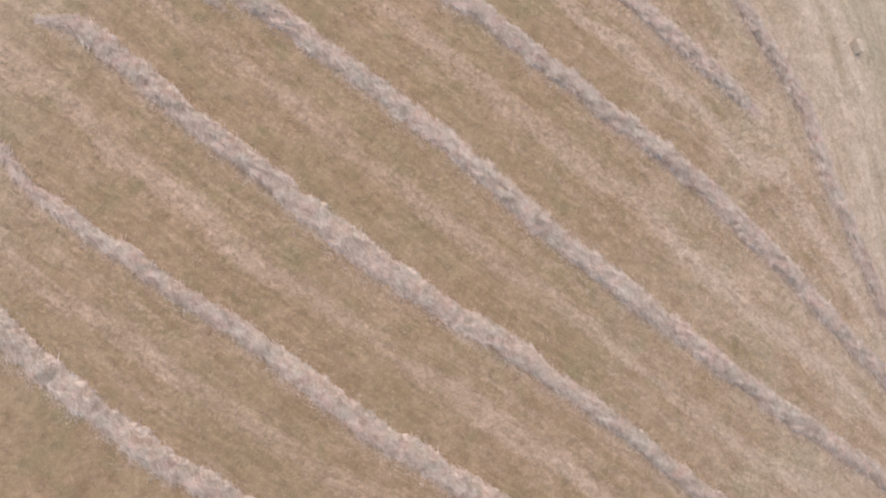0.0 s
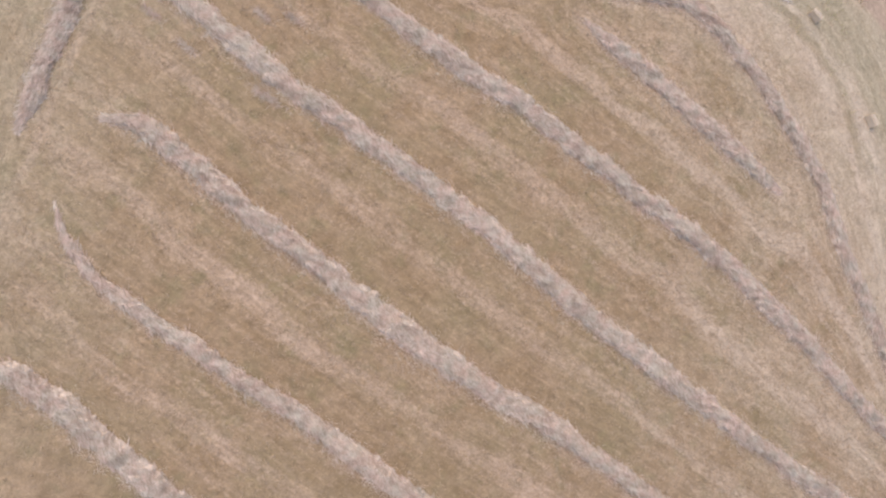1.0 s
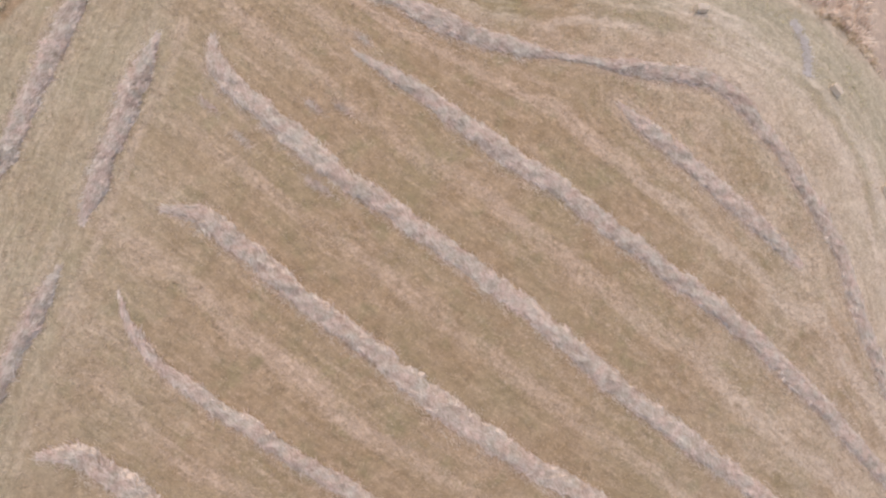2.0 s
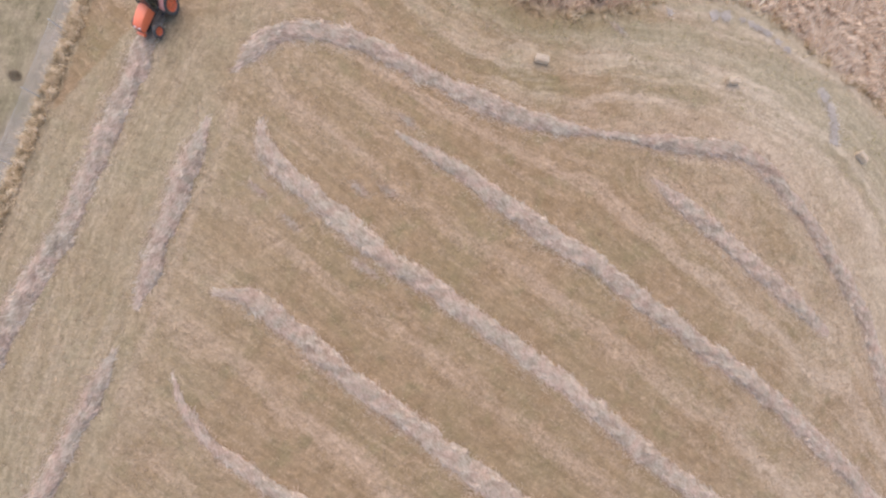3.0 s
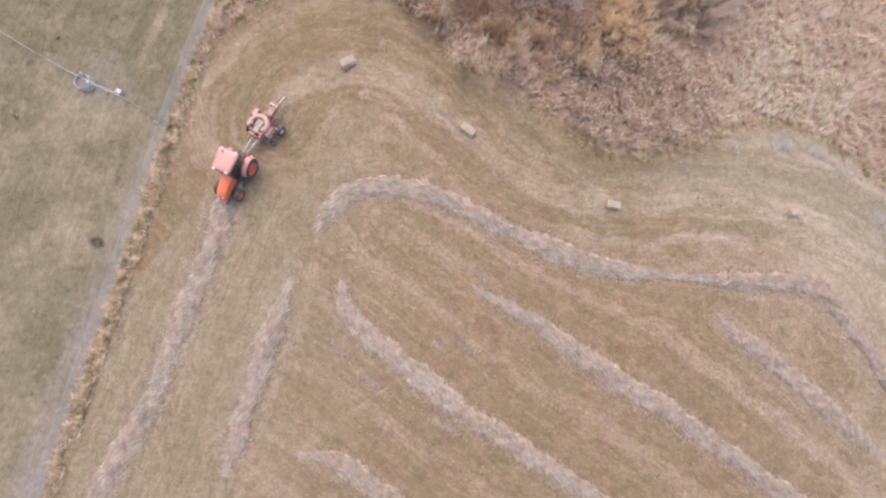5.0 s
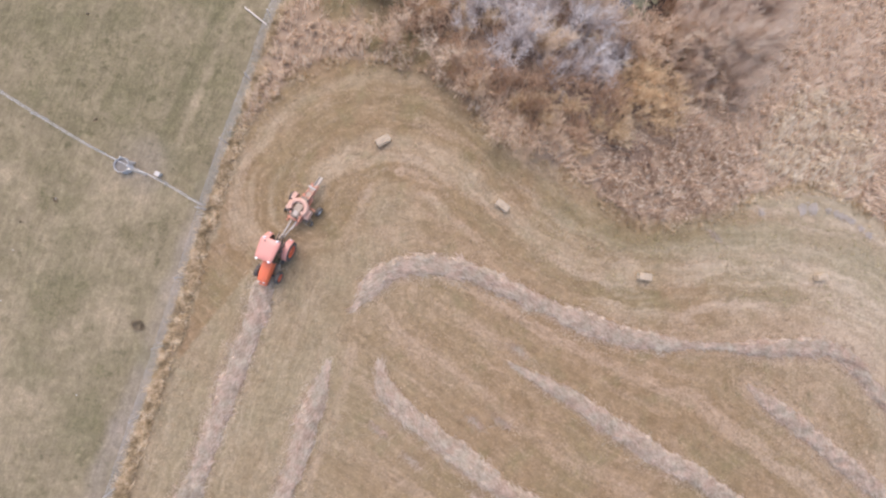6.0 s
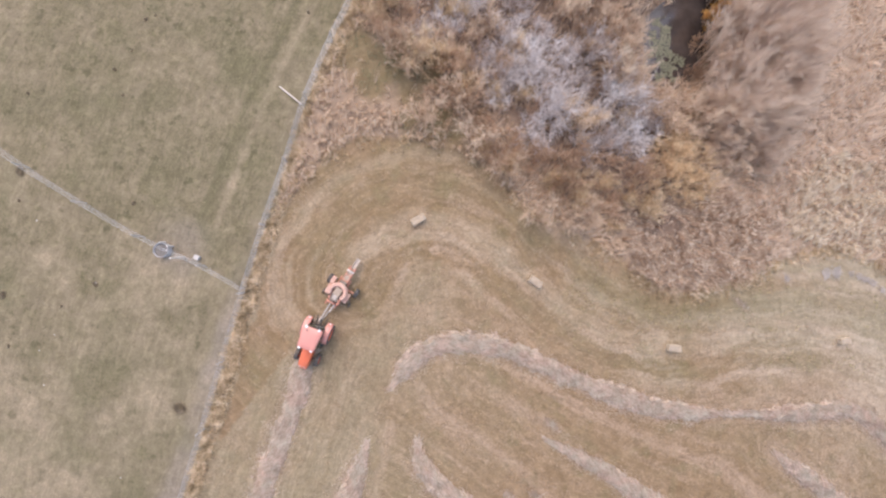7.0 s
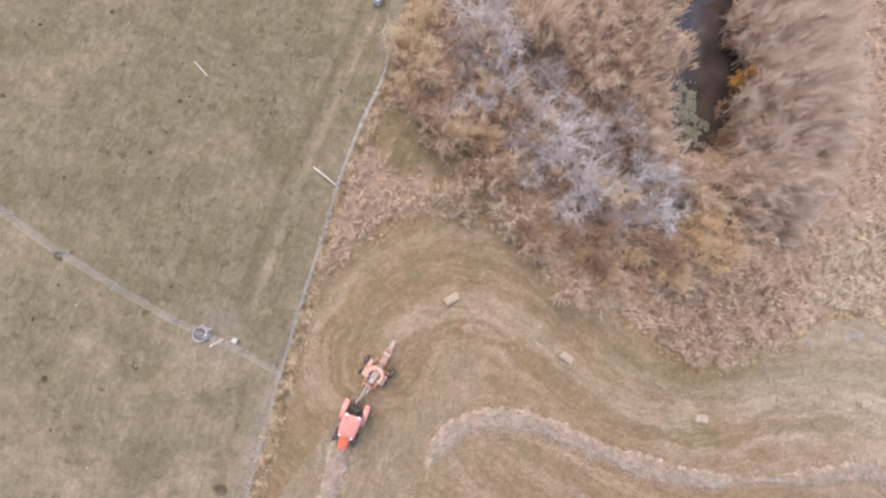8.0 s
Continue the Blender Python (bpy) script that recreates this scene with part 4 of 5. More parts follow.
def leaves(paths, per, size):
    n, k, _ = paths.shape
    i = np.repeat(np.arange(n), per)
    a = rng.integers(1, k, n * per)
    p = paths[i, a] + rng.normal(0, 0.05, (n * per, 3))
    d1, d2 = rng.normal(0, 1, (n * per, 3)), rng.normal(0, 1, (n * per, 3))
    d1 /= np.linalg.norm(d1, axis=1, keepdims=True)
    d2 -= d1 * np.sum(d1 * d2, 1, keepdims=True)
    d2 /= np.linalg.norm(d2, axis=1, keepdims=True)
    s = size * rng.uniform(0.6, 1.3, (n * per, 1))
    v = np.stack([p - d1 * s, p + d2 * s * 0.5, p + d1 * s, p - d2 * s * 0.5], 1).reshape(-1, 3)
    return v, np.arange(n * per * 4).reshape(-1, 4)


def shrub(name, stems, height, spread, fan, branch, twig, twig_w, bark, twig_mat, leaf_mat=None, leaf_per=0, leaf_size=0.06, angle=0.6, curl=0.24, bits=5):
    ob = blank(name, Matrix.Identity(4))
    st = grow(stems, height, spread, fan, curl / 2)
    br = offshoots(st, branch[0], branch[1], angle, curl=curl)
    tw = offshoots(br, twig[0], twig[1], angle * 0.7, bits, 0.1, curl)
    k = st.shape[1]
    rad = np.linspace(0.035, 0.008, k)[None] * height / 3
    for one in st:
        v, f = tubes(one[None], rad * rng.uniform(0.7, 1.3))
        thing("stem", mesh_np("stem", v, f, True), bark, parent=ob)
    v, f = tubes(br, np.broadcast_to(np.linspace(0.013, 0.005, br.shape[1])[None], br.shape[:2]) * height / 3, 3)
    tagged(thing("branchwork", mesh_np("branchwork", v, f, True), bark, parent=ob), kind="stuff")
    v, f = strips(tw, twig_w)
    tagged(thing("twig_crown", mesh_np("twig_crown", v, f), twig_mat, parent=ob), kind="stuff")
    if leaf_mat:
        v, f = leaves(tw, leaf_per, leaf_size)
        tagged(thing("leaf_crown", mesh_np("leaf_crown", v, f), leaf_mat, parent=ob), kind="stuff")
    return ob


def plant(kinds, places, label, category, group, size=(0.8, 1.2)):
    """Sets shrubs at the places; the first of each kind is the model that the others copy."""
    used = set()
    for i, (px, py, *h) in enumerate(places):
        ob = kinds[i % len(kinds)]
        s = rng.uniform(*size) * (h[0] if h else 1.0)
        m = Matrix.Translation((px, py, float(ground_z(px, py)))) @ pose(0, 0, 0, rng.uniform(-5, 5), rng.uniform(-5, 5), rng.uniform(0, 360)) @ Matrix.Diagonal((s, s, s * rng.uniform(0.85, 1.15), 1))
        if ob in used:
            ob = copy_thing(ob, m)
        else:
            used.add(ob)
            ob.matrix_basis = m
            tagged(ob, label, category, group)


grey = [shrub("bare_shrub", 12, 1.9, 0.5, 0.5, (9, 0.85), (15, 0.65), 0.022, M_GREY_TWIG, M_GREY_TWIG, curl=0.3, bits=4) for _ in range(3)]
plant(grey, [(-2.4, 37.5), (0.3, 36.9), (-1.3, 33.3), (2.5, 32.3), (4.0, 30.8), (1.5, 28.0), (4.2, 25.8), (6.3, 28.1), (8.7, 27.4), (11.2, 25.8), (10.0, 28.5), (13.0, 26.8, 0.7), (-3.2, 32.5), (-0.8, 39.2), (6.5, 31.6), (7.7, 25.0), (0.4, 34.5), (4.9, 33.1), (-2.0, 35.6), (2.7, 29.4), (7.6, 29.7), (1.2, 30.7), (5.4, 26.9), (0.1, 41.3), (3.4, 35.0), (8.6, 31.9), (9.8, 25.5, 0.8), (12.1, 27.4, 0.8)],
      "leafless shrub with silvery grey twigs in the thicket", "shrub", "bare grey shrubs", (0.8, 1.18))
yellow = [shrub("yellow_shrub", 11, 2.3, 0.4, 0.4, (8, 0.9), (11, 0.65), 0.03, M_BROWN_TWIG, M_YELLOW, M_YELLOW, 1, 0.05) for _ in range(2)]
plant(yellow, [(-3.07, 31.19, 0.90), (-1.6, 30.46, 0.70), (-0.9, 28.78, 0.68), (1.37, 28.06, 0.68), (3.6, 28.27, 0.54), (2.87, 31.45, 0.68), (7.47, 26.58, 0.81), (10.65, 26.8, 0.70), (-5.02, 35.51, 1.1), (-6.66, 36.21, 1.1), (-5.91, 37.41, 1.1), (-6.7, 33.92, 0.80), (-5.52, 38.6, 1.0), (-2.01, 35.63, 0.81), (-1.49, 34.1, 0.81), (7.06, 22.57, 0.81), (7.22, 21.52, 0.68), (11.06, 21.52, 0.74), (11.99, 20.82, 0.68), (9.66, 19.59, 0.54), (12.54, 20.21, 0.61), (5.62, 22.78, 0.54), (2.6, 23.6, 0.54), (5.2, 22.4, 0.61), (9.2, 22.3, 0.68), (13.2, 21.8, 0.68), (0.6, 25.0, 0.47)],
      "shrub with fading yellow autumn leaves", "shrub", "yellow shrubs", (0.86, 1.18))
golden = [shrub("golden_shrub", 13, 2.2, 0.6, 0.45, (8, 0.9), (11, 0.7), 0.03, M_BROWN_TWIG, M_GOLDEN, M_GOLDEN, 1, 0.045, curl=0.18) for _ in range(2)]
plant(golden, [(14.15, 25.79, 0.85), (15.42, 25.47, 0.74), (13.53, 24.74, 0.85), (14.57, 24.05, 1.07), (16.06, 23.64, 0.85), (14.03, 22.86, 0.96), (15.51, 22.44, 1.07), (16.31, 21.9, 0.74), (12.83, 23.07, 0.64)],
      "wispy shrub with pale golden autumn twigs and leaves", "shrub", "golden shrubs")
brown = [shrub("russet_shrub", 11, 1.9, 0.5, 0.5, (6, 0.8), (8, 0.5), 0.024, M_BROWN_TWIG, M_BROWN_TWIG, M_RUSSET, 2, 0.06) for _ in range(2)]
places = [(-5.8, 33.0), (0.2, 30.0), (-0.6, 27.4), (2.4, 24.7), (7.2, 23.9), (5.5, 23.9), (-1.7, 30.4), (-4.3, 33.4), (0.8, 25.9), (9.1, 21.2), (3.9, 23.9), (-2.1, 28.5), (11.3, 22.7), (1.2, 24.3), (6.2, 22.0), (9.7, 24.7), (19.2, 39.4, 0.80), (18.8, 34.2, 0.70), (18.0, 31.4, 0.70), (16.1, 29.3, 0.80), (19.8, 41.4, 0.90), (14.1, 29.2, 0.70), (8.7, 35.6), (-0.9, 32.0), (2.0, 30.2, 0.75), (5.3, 29.6, 0.75), (9.3, 29.4, 0.7), (0.9, 36.0, 0.7), (4.4, 27.2, 0.7), (8.0, 26.0, 0.7)]
plant(brown, places, "low russet brown shrub at the thicket's edge", "shrub", "russet shrubs", (0.82, 1.18))
tan = [shrub("tan_shrub", 16, 2.1, 0.7, 0.3, (8, 0.9), (17, 0.6), 0.026, M_BROWN_TWIG, M_TAN_TWIG, angle=0.42, curl=0.2, bits=4) for _ in range(2)]
plant(tan, [(7.8, 38.2), (9.4, 36.2), (11.1, 38.6), (10.5, 34.2), (11.9, 36.9), (8.2, 32.5), (10.5, 31.4), (-1.3, 30.8, 0.70), (-2.8, 31.5, 0.70), (4.8, 38.0), (7.0, 39.9), (11.9, 28.6), (10.3, 30.6), (2.8, 37.9), (9.2, 40.0), (10.4, 40.7), (11.6, 33.5), (6.7, 35.3), (5.6, 36.4), (11.3, 30.2), (4.1, 39.6), (2.0, 39.5), (10.3, 42.8), (6.8, 42.4), (11.5, 42.6)],
      "feathery tan shrub in the thicket by the pond", "shrub", "tan shrubs", (0.78, 1.12))
willow = [shrub("willow", 34, 3.1, 1.9, 0.2, (10, 1.2), (19, 0.75), 0.018, M_WILLOW, M_WILLOW, angle=0.32, curl=0.17, bits=3) for _ in range(3)]
plant(willow, [(20.6, 40.2), (21.4, 36.9), (19.9, 32.9), (19.0, 29.6), (21.7, 39.0), (21.6, 35.0), (21.2, 31.6), (20.4, 28.3, 0.80), (22.2, 42.7), (24.5, 37.0), (25.2, 41.2), (23.4, 33.0), (26.6, 39.5), (25.7, 35.4, 0.90), (23.1, 29.7, 0.80), (21.8, 41.6), (20.9, 33.9), (21.2, 37.9), (24.0, 43.8), (22.3, 44.6), (27.3, 43.4), (22.9, 37.2), (22.8, 40.9), (23.2, 34.9), (25.9, 37.6), (22.3, 33.0), (24.7, 31.6, 0.8), (18.6, 28.2, 0.5), (20.2, 27.1, 0.5), (21.4, 28.5, 0.55), (22.7, 28.1, 0.5), (23.9, 28.5, 0.5), (19.6, 30.4, 0.6), (25.2, 29.8, 0.5), (24.6, 39.4), (25.1, 33.6, 0.9), (21.6, 29.9, 0.8), (17.6, 26.6, 0.55), (19.0, 26.0, 0.55), (20.6, 25.4, 0.5), (22.2, 25.6, 0.5), (21.4, 26.9, 0.6), (23.3, 26.7, 0.55), (24.7, 28.3, 0.6), (19.9, 28.6, 0.7), (18.2, 24.9, 0.45), (22.3, 24.2, 0.4), (23.6, 30.9, 0.75), (26.0, 31.4, 0.6)],
      "tall leafless willow with dense pinkish brown shoots", "willow", "willows by the pond", (0.85, 1.1))
plant([shrub("tan_shrub", 11, 1.9, 0.45, 0.4, (6, 0.8), (11, 0.55), 0.04, M_BROWN_TWIG, M_TAN_TWIG, curl=0.3)], [(-3.9, 30.8), (-5.4, 31.5), (-2.9, 26.6), (0.1, 25.1), (2.3, 23.2), (4.2, 20.2), (7.0, 20.1), (-1.0, 28.5), (13.1, 27.5), (14.4, 26.7), (16.8, 27.1), (18.8, 27.6), (-1.5, 37.1), (1.1, 32.8), (7.3, 26.3), (18.0, 26.0, 0.8), (19.6, 25.6, 0.8), (20.6, 26.7, 0.7), (18.4, 24.6, 0.7), (20.0, 23.9, 0.6), (17.6, 28.4, 0.8), (21.8, 27.8, 0.7), (19.2, 28.9, 0.7), (22.6, 26.0, 0.6), (17.3, 23.0, 0.6), (20.8, 29.6, 0.7), (20.6, 27.4), (21.7, 28.2), (22.4, 27.3, 0.9), (23.5, 28.6), (19.4, 27.2, 0.9), (24.4, 27.2, 0.7)],
      "tufted tan shrub among grey bushes", "shrub", "tan shrubs", (0.8, 1.15))
orange = shrub("orange_shrub", 9, 2.3, 0.25, 0.2, (6, 0.5), (7, 0.35), 0.02, M_BROWN_TWIG, M_BROWN_TWIG, M_ORANGE, 7, 0.055)
plant([orange], [(19.6, 36.0, 1.1)], "small shrub with bright orange autumn leaves", "shrub", "")

# ---- paints and metals ----
M_PAINT = plain("orange_paint", (0.70, 0.15, 0.062), 0.35, 0.0, 0.5, 0.2, 3.0)
# tractor orange paled to pink: the sky's glare is put into the colour
M_ROOF = plain("orange_paint_sky_glare", (0.56, 0.225, 0.175), 0.3, 0.0, 0.6, 0.25, 2.0, (0.5, 0.28, 0.22))
M_FADED = plain("sunbleached_orange_paint", (0.50, 0.29, 0.22), 0.7, 0.0, 0.2, 0.9, 4.0, (0.55, 0.42, 0.34))
M_RUBBER = plain("tyre_rubber", (0.07, 0.064, 0.06), 0.85, 0.0, 0.25, 0.75, 5.0, (0.24, 0.195, 0.15))
M_BALER = plain("worn_orange_paint", (0.50, 0.205, 0.14), 0.7, 0.0, 0.2, 0.9, 5.0, (0.46, 0.35, 0.27))
M_GRIMY = plain("dust_caked_steel", (0.20, 0.16, 0.13), 0.85, 0.1, 0.2, 0.8, 6.0, (0.36, 0.28, 0.21))
M_DARK = plain("dark_steel", (0.10, 0.09, 0.082), 0.6, 0.4, 0.4, 0.5, 7.0, (0.16, 0.115, 0.08))
M_GALV = plain("galvanised_steel", (0.52, 0.505, 0.495), 0.55, 0.3, 0.5, 0.3, 8.0, (0.38, 0.36, 0.34))
M_PALE_STEEL = plain("worn_pale_steel", (0.50, 0.44, 0.39), 0.55, 0.3, 0.5, 0.4, 6.0, (0.36, 0.27, 0.2))
M_WHITE = plain("white_plastic", (0.60, 0.565, 0.535), 0.75, 0.0, 0.15, 0.2, 5.0, (0.5, 0.45, 0.38))
M_CHALKY = plain("chalky_plastic", (0.47, 0.435, 0.40), 0.8, 0.0, 0.1, 0.4, 7.0, (0.36, 0.31, 0.26))
M_PALE_WOOD = plain("peeled_pole_wood", (0.66, 0.58, 0.50), 0.8, 0.0, 0.2, 0.35, 6.0, (0.45, 0.36, 0.28))
M_SEAT = plain("black_vinyl", (0.03, 0.03, 0.032), 0.55, 0.0, 0.3, 0.2)
M_LAMP = plain("lamp_lens", (0.85, 0.85, 0.83), 0.12, 0.0, 0.9, 0.05)
M_DUSTY = plain("chaff_covered_steel", (0.47, 0.40, 0.34), 0.8, 0.1, 0.2, 0.6, 6.0, (0.46, 0.36, 0.27))
M_TWINE = plain("sisal_twine", (0.45, 0.34, 0.2), 0.9, 0.0, 0.1, 0.3)


def glass():
    mat, nt, b = node_material("cab_glass", 0.05, 0.5)
    b.inputs["Base Color"].default_value = (0.55, 0.62, 0.60, 1)
    b.inputs["Transmission Weight"].default_value = 1.0
    b.inputs["IOR"].default_value = 1.45
    return mat


M_GLASS = glass()


# ---- shapes ----
def box(sx, sy, sz, cx=0.0, cy=0.0, cz=0.0, bev=0.015, bm=None, rot=None, taper=None):
    """A bevelled block; taper: scale of its front (+x) end across y and z."""
    bm = bm or bmesh.new()
    made = bmesh.ops.create_cube(bm, size=1)["verts"]
    for v in made:
        x_, y_, z_ = v.co.x * sx, v.co.y * sy, v.co.z * sz
        if taper and x_ > 0:
            y_, z_ = y_ * taper[0], z_ * taper[1] - (1 - taper[1]) * sz / 2
        v.co = (x_, y_, z_)
    if bev:
        eds = list({e for v in made for e in v.link_edges})
        out = bmesh.ops.bevel(bm, geom=eds, offset=bev, segments=2, affect="EDGES", profile=0.6)
        made = list({v for f in out["faces"] for v in f.verts} | {v for v in made if v.is_valid})
    m = Matrix.Translation((cx, cy, cz))
    if rot:
        m = m @ pose(0, 0, 0, *rot)
    bmesh.ops.transform(bm, matrix=m, verts=made)
    return bm


def rod(a, b, r, bm=None, seg=10, r2=None):
    """A round bar from a to b."""
    bm = bm or bmesh.new()
    a, b = Vector(a), Vector(b)
    d = b - a
    m = Matrix.Translation((a + b) / 2) @ d.to_track_quat("Z", "Y").to_matrix().to_4x4()
    bmesh.ops.create_cone(bm, cap_ends=True, segments=seg, radius1=r, radius2=r if r2 is None else r2, depth=d.length, matrix=m)
    return bm


def lathe(profile, seg=32, bm=None, m=None):
    """Turns a profile of (radius, y) about the y axis."""
    bm = bm or bmesh.new()
    rings = []
    for k in range(seg):
        a = 2 * math.pi * k / seg
        rings.append([bm.verts.new((r * math.cos(a), yy, r * math.sin(a))) for r, yy in profile])
    n = len(profile)
    for k in range(seg):
        p, q = rings[k], rings[(k + 1) % seg]
        for j in range(n - 1):
            bm.faces.new((p[j], p[j + 1], q[j + 1], q[j]))
    bmesh.ops.recalc_face_normals(bm, faces=bm.faces)
    if m:
        bmesh.ops.transform(bm, matrix=m, verts=[v for ring in rings for v in ring])
    return bm


def shade(ob, angle=40):
    for p in ob.data.polygons:
        p.use_smooth = True
    ob.data.set_sharp_from_angle(angle=radians(angle))
    return ob


def wheel(name, parent, x, y, r, w, rim_r, rim_mat, lugs, out):
    """A wheel with its axle along y: tyre with lugs, dished rim, hub. out: +1 or -1, the side that faces outwards."""
    hubm = blank(name, Matrix.Translation((x, y, r)))
    hubm.parent = parent
    h = w / 2
    bm = lathe([(rim_r, -h * 0.8), (rim_r + (r - rim_r) * 0.5, -h * 1.02), (r * 0.93, -h * 0.9), (r * 0.965, -h * 0.55), (r * 0.972, 0), (r * 0.965, h * 0.55), (r * 0.93, h * 0.9), (rim_r + (r - rim_r) * 0.5, h * 1.02), (rim_r, h * 0.8), (rim_r, -h * 0.8)], 36)
    for k in range(lugs):
        for s in (-1, 1):
            a = 360 * (k + (0.5 if s > 0 else 0)) / lugs
            q = pose(0, 0, 0, 0, a, 0) @ pose(r * 0.965, s * h * 0.47, 0, s * 32, 0, 0)
            made = bmesh.ops.create_cube(bm, size=1, matrix=q @ Matrix.Diagonal((r * 0.07, h * 0.98, r * 0.075, 1)))
    shade(part("tyre", bm, M_RUBBER, hubm, "black ribbed rubber tyre"))
    o = out
    bm = lathe([(rim_r * 1.02, -h * 0.82), (rim_r * 0.93, -h * 0.7), (rim_r * 0.93, h * 0.7), (rim_r * 1.02, h * 0.82), (rim_r * 1.05, h * 0.78)], 32)
    lathe([(rim_r * 0.94, o * h * 0.35), (rim_r * 0.75, o * h * 0.2), (rim_r * 0.35, o * h * 0.3), (rim_r * 0.3, o * h * 0.55), (0.001, o * h * 0.55)], 32, bm)
    rim = shade(part("rim", bm, rim_mat, hubm))
    bm = bmesh.new()
    for k in range(6):
        a = 2 * math.pi * k / 6
        p = (rim_r * 0.5 * math.cos(a), o * h * 0.26, rim_r * 0.5 * math.sin(a))
        rod(p, (p[0], p[1] + o * 0.03, p[2]), rim_r * 0.06, bm, 6)
    part("bolts", bm, M_DARK, rim)
    return hubm


# ---- tractor ----
def tractor(m):
    t = blank("tractor", m)
    bm = box(2.3, 0.42, 0.42, 1.05, 0, 0.72, 0.03)
    box(0.7, 0.55, 0.55, 0.0, 0, 0.72, 0.05, bm)
    box(0.5, 0.34, 0.25, 2.1, 0, 0.55, 0.03, bm)
    part("chassis", bm, M_DARK, t)
    rod_bm = rod((0, -0.75, 0.68), (0, 0.75, 0.68), 0.09)
    part("rear_axle", rod_bm, M_DARK, t)
    part("front_axle", box(0.14, 1.15, 0.12, 1.95, 0, 0.46, 0.02), M_DARK, t)
    # hood: lofted, narrowing and falling to the nose
    bm = bmesh.new()
    rows = []
    for x_, w_, top, bot in ((1.02, 0.37, 1.50, 0.86), (1.5, 0.37, 1.46, 0.84), (2.0, 0.35, 1.38, 0.80), (2.38, 0.33, 1.27, 0.76), (2.52, 0.30, 1.12, 0.74), (2.56, 0.26, 0.95, 0.74)):
        prof = [(-w_, bot), (-w_ * 1.02, bot + 0.6 * (top - bot)), (-w_ * 0.86, top - 0.06), (-w_ * 0.45, top), (0, top + 0.012), (w_ * 0.45, top), (w_ * 0.86, top - 0.06), (w_ * 1.02, bot + 0.6 * (top - bot)), (w_, bot)]
        rows.append([bm.verts.new((x_, yy, zz)) for yy, zz in prof])
    for a, b in zip(rows[:-1], rows[1:]):
        for j in range(8):
            bm.faces.new((a[j], b[j], b[j + 1], a[j + 1]))
    bm.faces.new(rows[-1])
    bm.faces.new(rows[0][::-1])
    bmesh.ops.recalc_face_normals(bm, faces=bm.faces)
    hood = shade(part("hood", bm, M_PAINT, t, "glossy orange sloping hood"), 35)
    bm = box(0.02, 0.36, 0.22, 2.565, 0, 0.86, 0.005)
    for k in range(5):
        box(0.02, 0.34, 0.012, 2.58, 0, 0.78 + 0.04 * k, 0, bm)
    part("grille", bm, M_DARK, hood, "dark slotted grille")
    for s in (-1, 1):
        part("headlight", box(0.06, 0.13, 0.09, 2.5, s * 0.15, 1.1, 0.015, rot=(0, -35, 0)), M_LAMP, hood, "clear headlight")
    part("front_weight", box(0.22, 0.5, 0.2, 2.62, 0, 0.62, 0.03), M_PAINT, t)
    # cab
    for px_, py_, qx, qy in ((1.02, 0.52, 0.92, 0.48), (1.02, -0.52, 0.92, -0.48), (0.15, 0.66, 0.2, 0.56), (0.15, -0.66, 0.2, -0.56), (-0.38, 0.56, -0.3, 0.52), (-0.38, -0.56, -0.3, -0.52)):
        part("pillar", rod((px_, py_, 1.0), (qx, qy, 2.3), 0.035, seg=8), M_DARK, t)
    part("cab_floor", box(1.4, 1.15, 0.08, 0.35, 0, 0.98, 0.02), M_DARK, t)
    part("cowl", box(0.25, 0.8, 0.45, 0.95, 0, 1.25, 0.04), M_DARK, t)
    for name, sx, sy, sz, cx, cy, cz, rt in (("windscreen", 0.012, 0.94, 1.0, 0.99, 0, 1.78, (0, -5, 0)), ("rear_window", 0.012, 1.0, 0.9, -0.35, 0, 1.8, (0, 5, 0)), ("side_window", 1.2, 0.012, 1.15, 0.34, 0.585, 1.68, (5, 0, 0)), ("side_window", 1.2, 0.012, 1.15, 0.34, -0.585, 1.68, (-5, 0, 0))):
        part(name, box(sx, sy, sz, cx, cy, cz, 0, rot=rt), M_GLASS, t, "clear cab glass")
    # roof with rounded, slightly crowned panel
    bm = bmesh.new()
    outline = []
    for cx, cy, a0 in ((0.86, 0.42, 0), (-0.26, 0.5, 90), (-0.26, -0.5, 180), (0.86, -0.42, 270)):
        for k in range(5):
            a = radians(a0 + 22.5 * k)
            outline.append((cx + 0.14 * math.cos(a), cy + 0.14 * math.sin(a)))
    levels = [(1.0, 2.27), (1.03, 2.31), (1.0, 2.39), (0.9, 2.43), (0.55, 2.45)]
    rows = [[bm.verts.new((0.32 + (x_ - 0.32) * s, y_ * s, z_)) for x_, y_ in outline] for s, z_ in levels]
    for a, b in zip(rows[:-1], rows[1:]):
        for j in range(len(outline)):
            k = (j + 1) % len(outline)
            bm.faces.new((a[j], a[k], b[k], b[j]))
    bm.faces.new(rows[-1])
    bm.faces.new(rows[0][::-1])
    bmesh.ops.recalc_face_normals(bm, faces=bm.faces)
    roof = shade(part("roof", bm, M_ROOF, t, "orange cab roof with pale sky glare in its colour"), 45)
    for x_, y_ in ((0.98, 0.4), (0.98, -0.4), (-0.36, 0.42), (-0.36, -0.42)):
        bm = rod((x_, y_, 2.40), (x_ + (0.07 if x_ > 0 else -0.07), y_, 2.43), 0.085, seg=14)
        rod((x_, y_, 2.30), (x_, y_, 2.42), 0.03, bm, 8)
        part("work_light", bm, M_LAMP, roof, "round white work lamp")
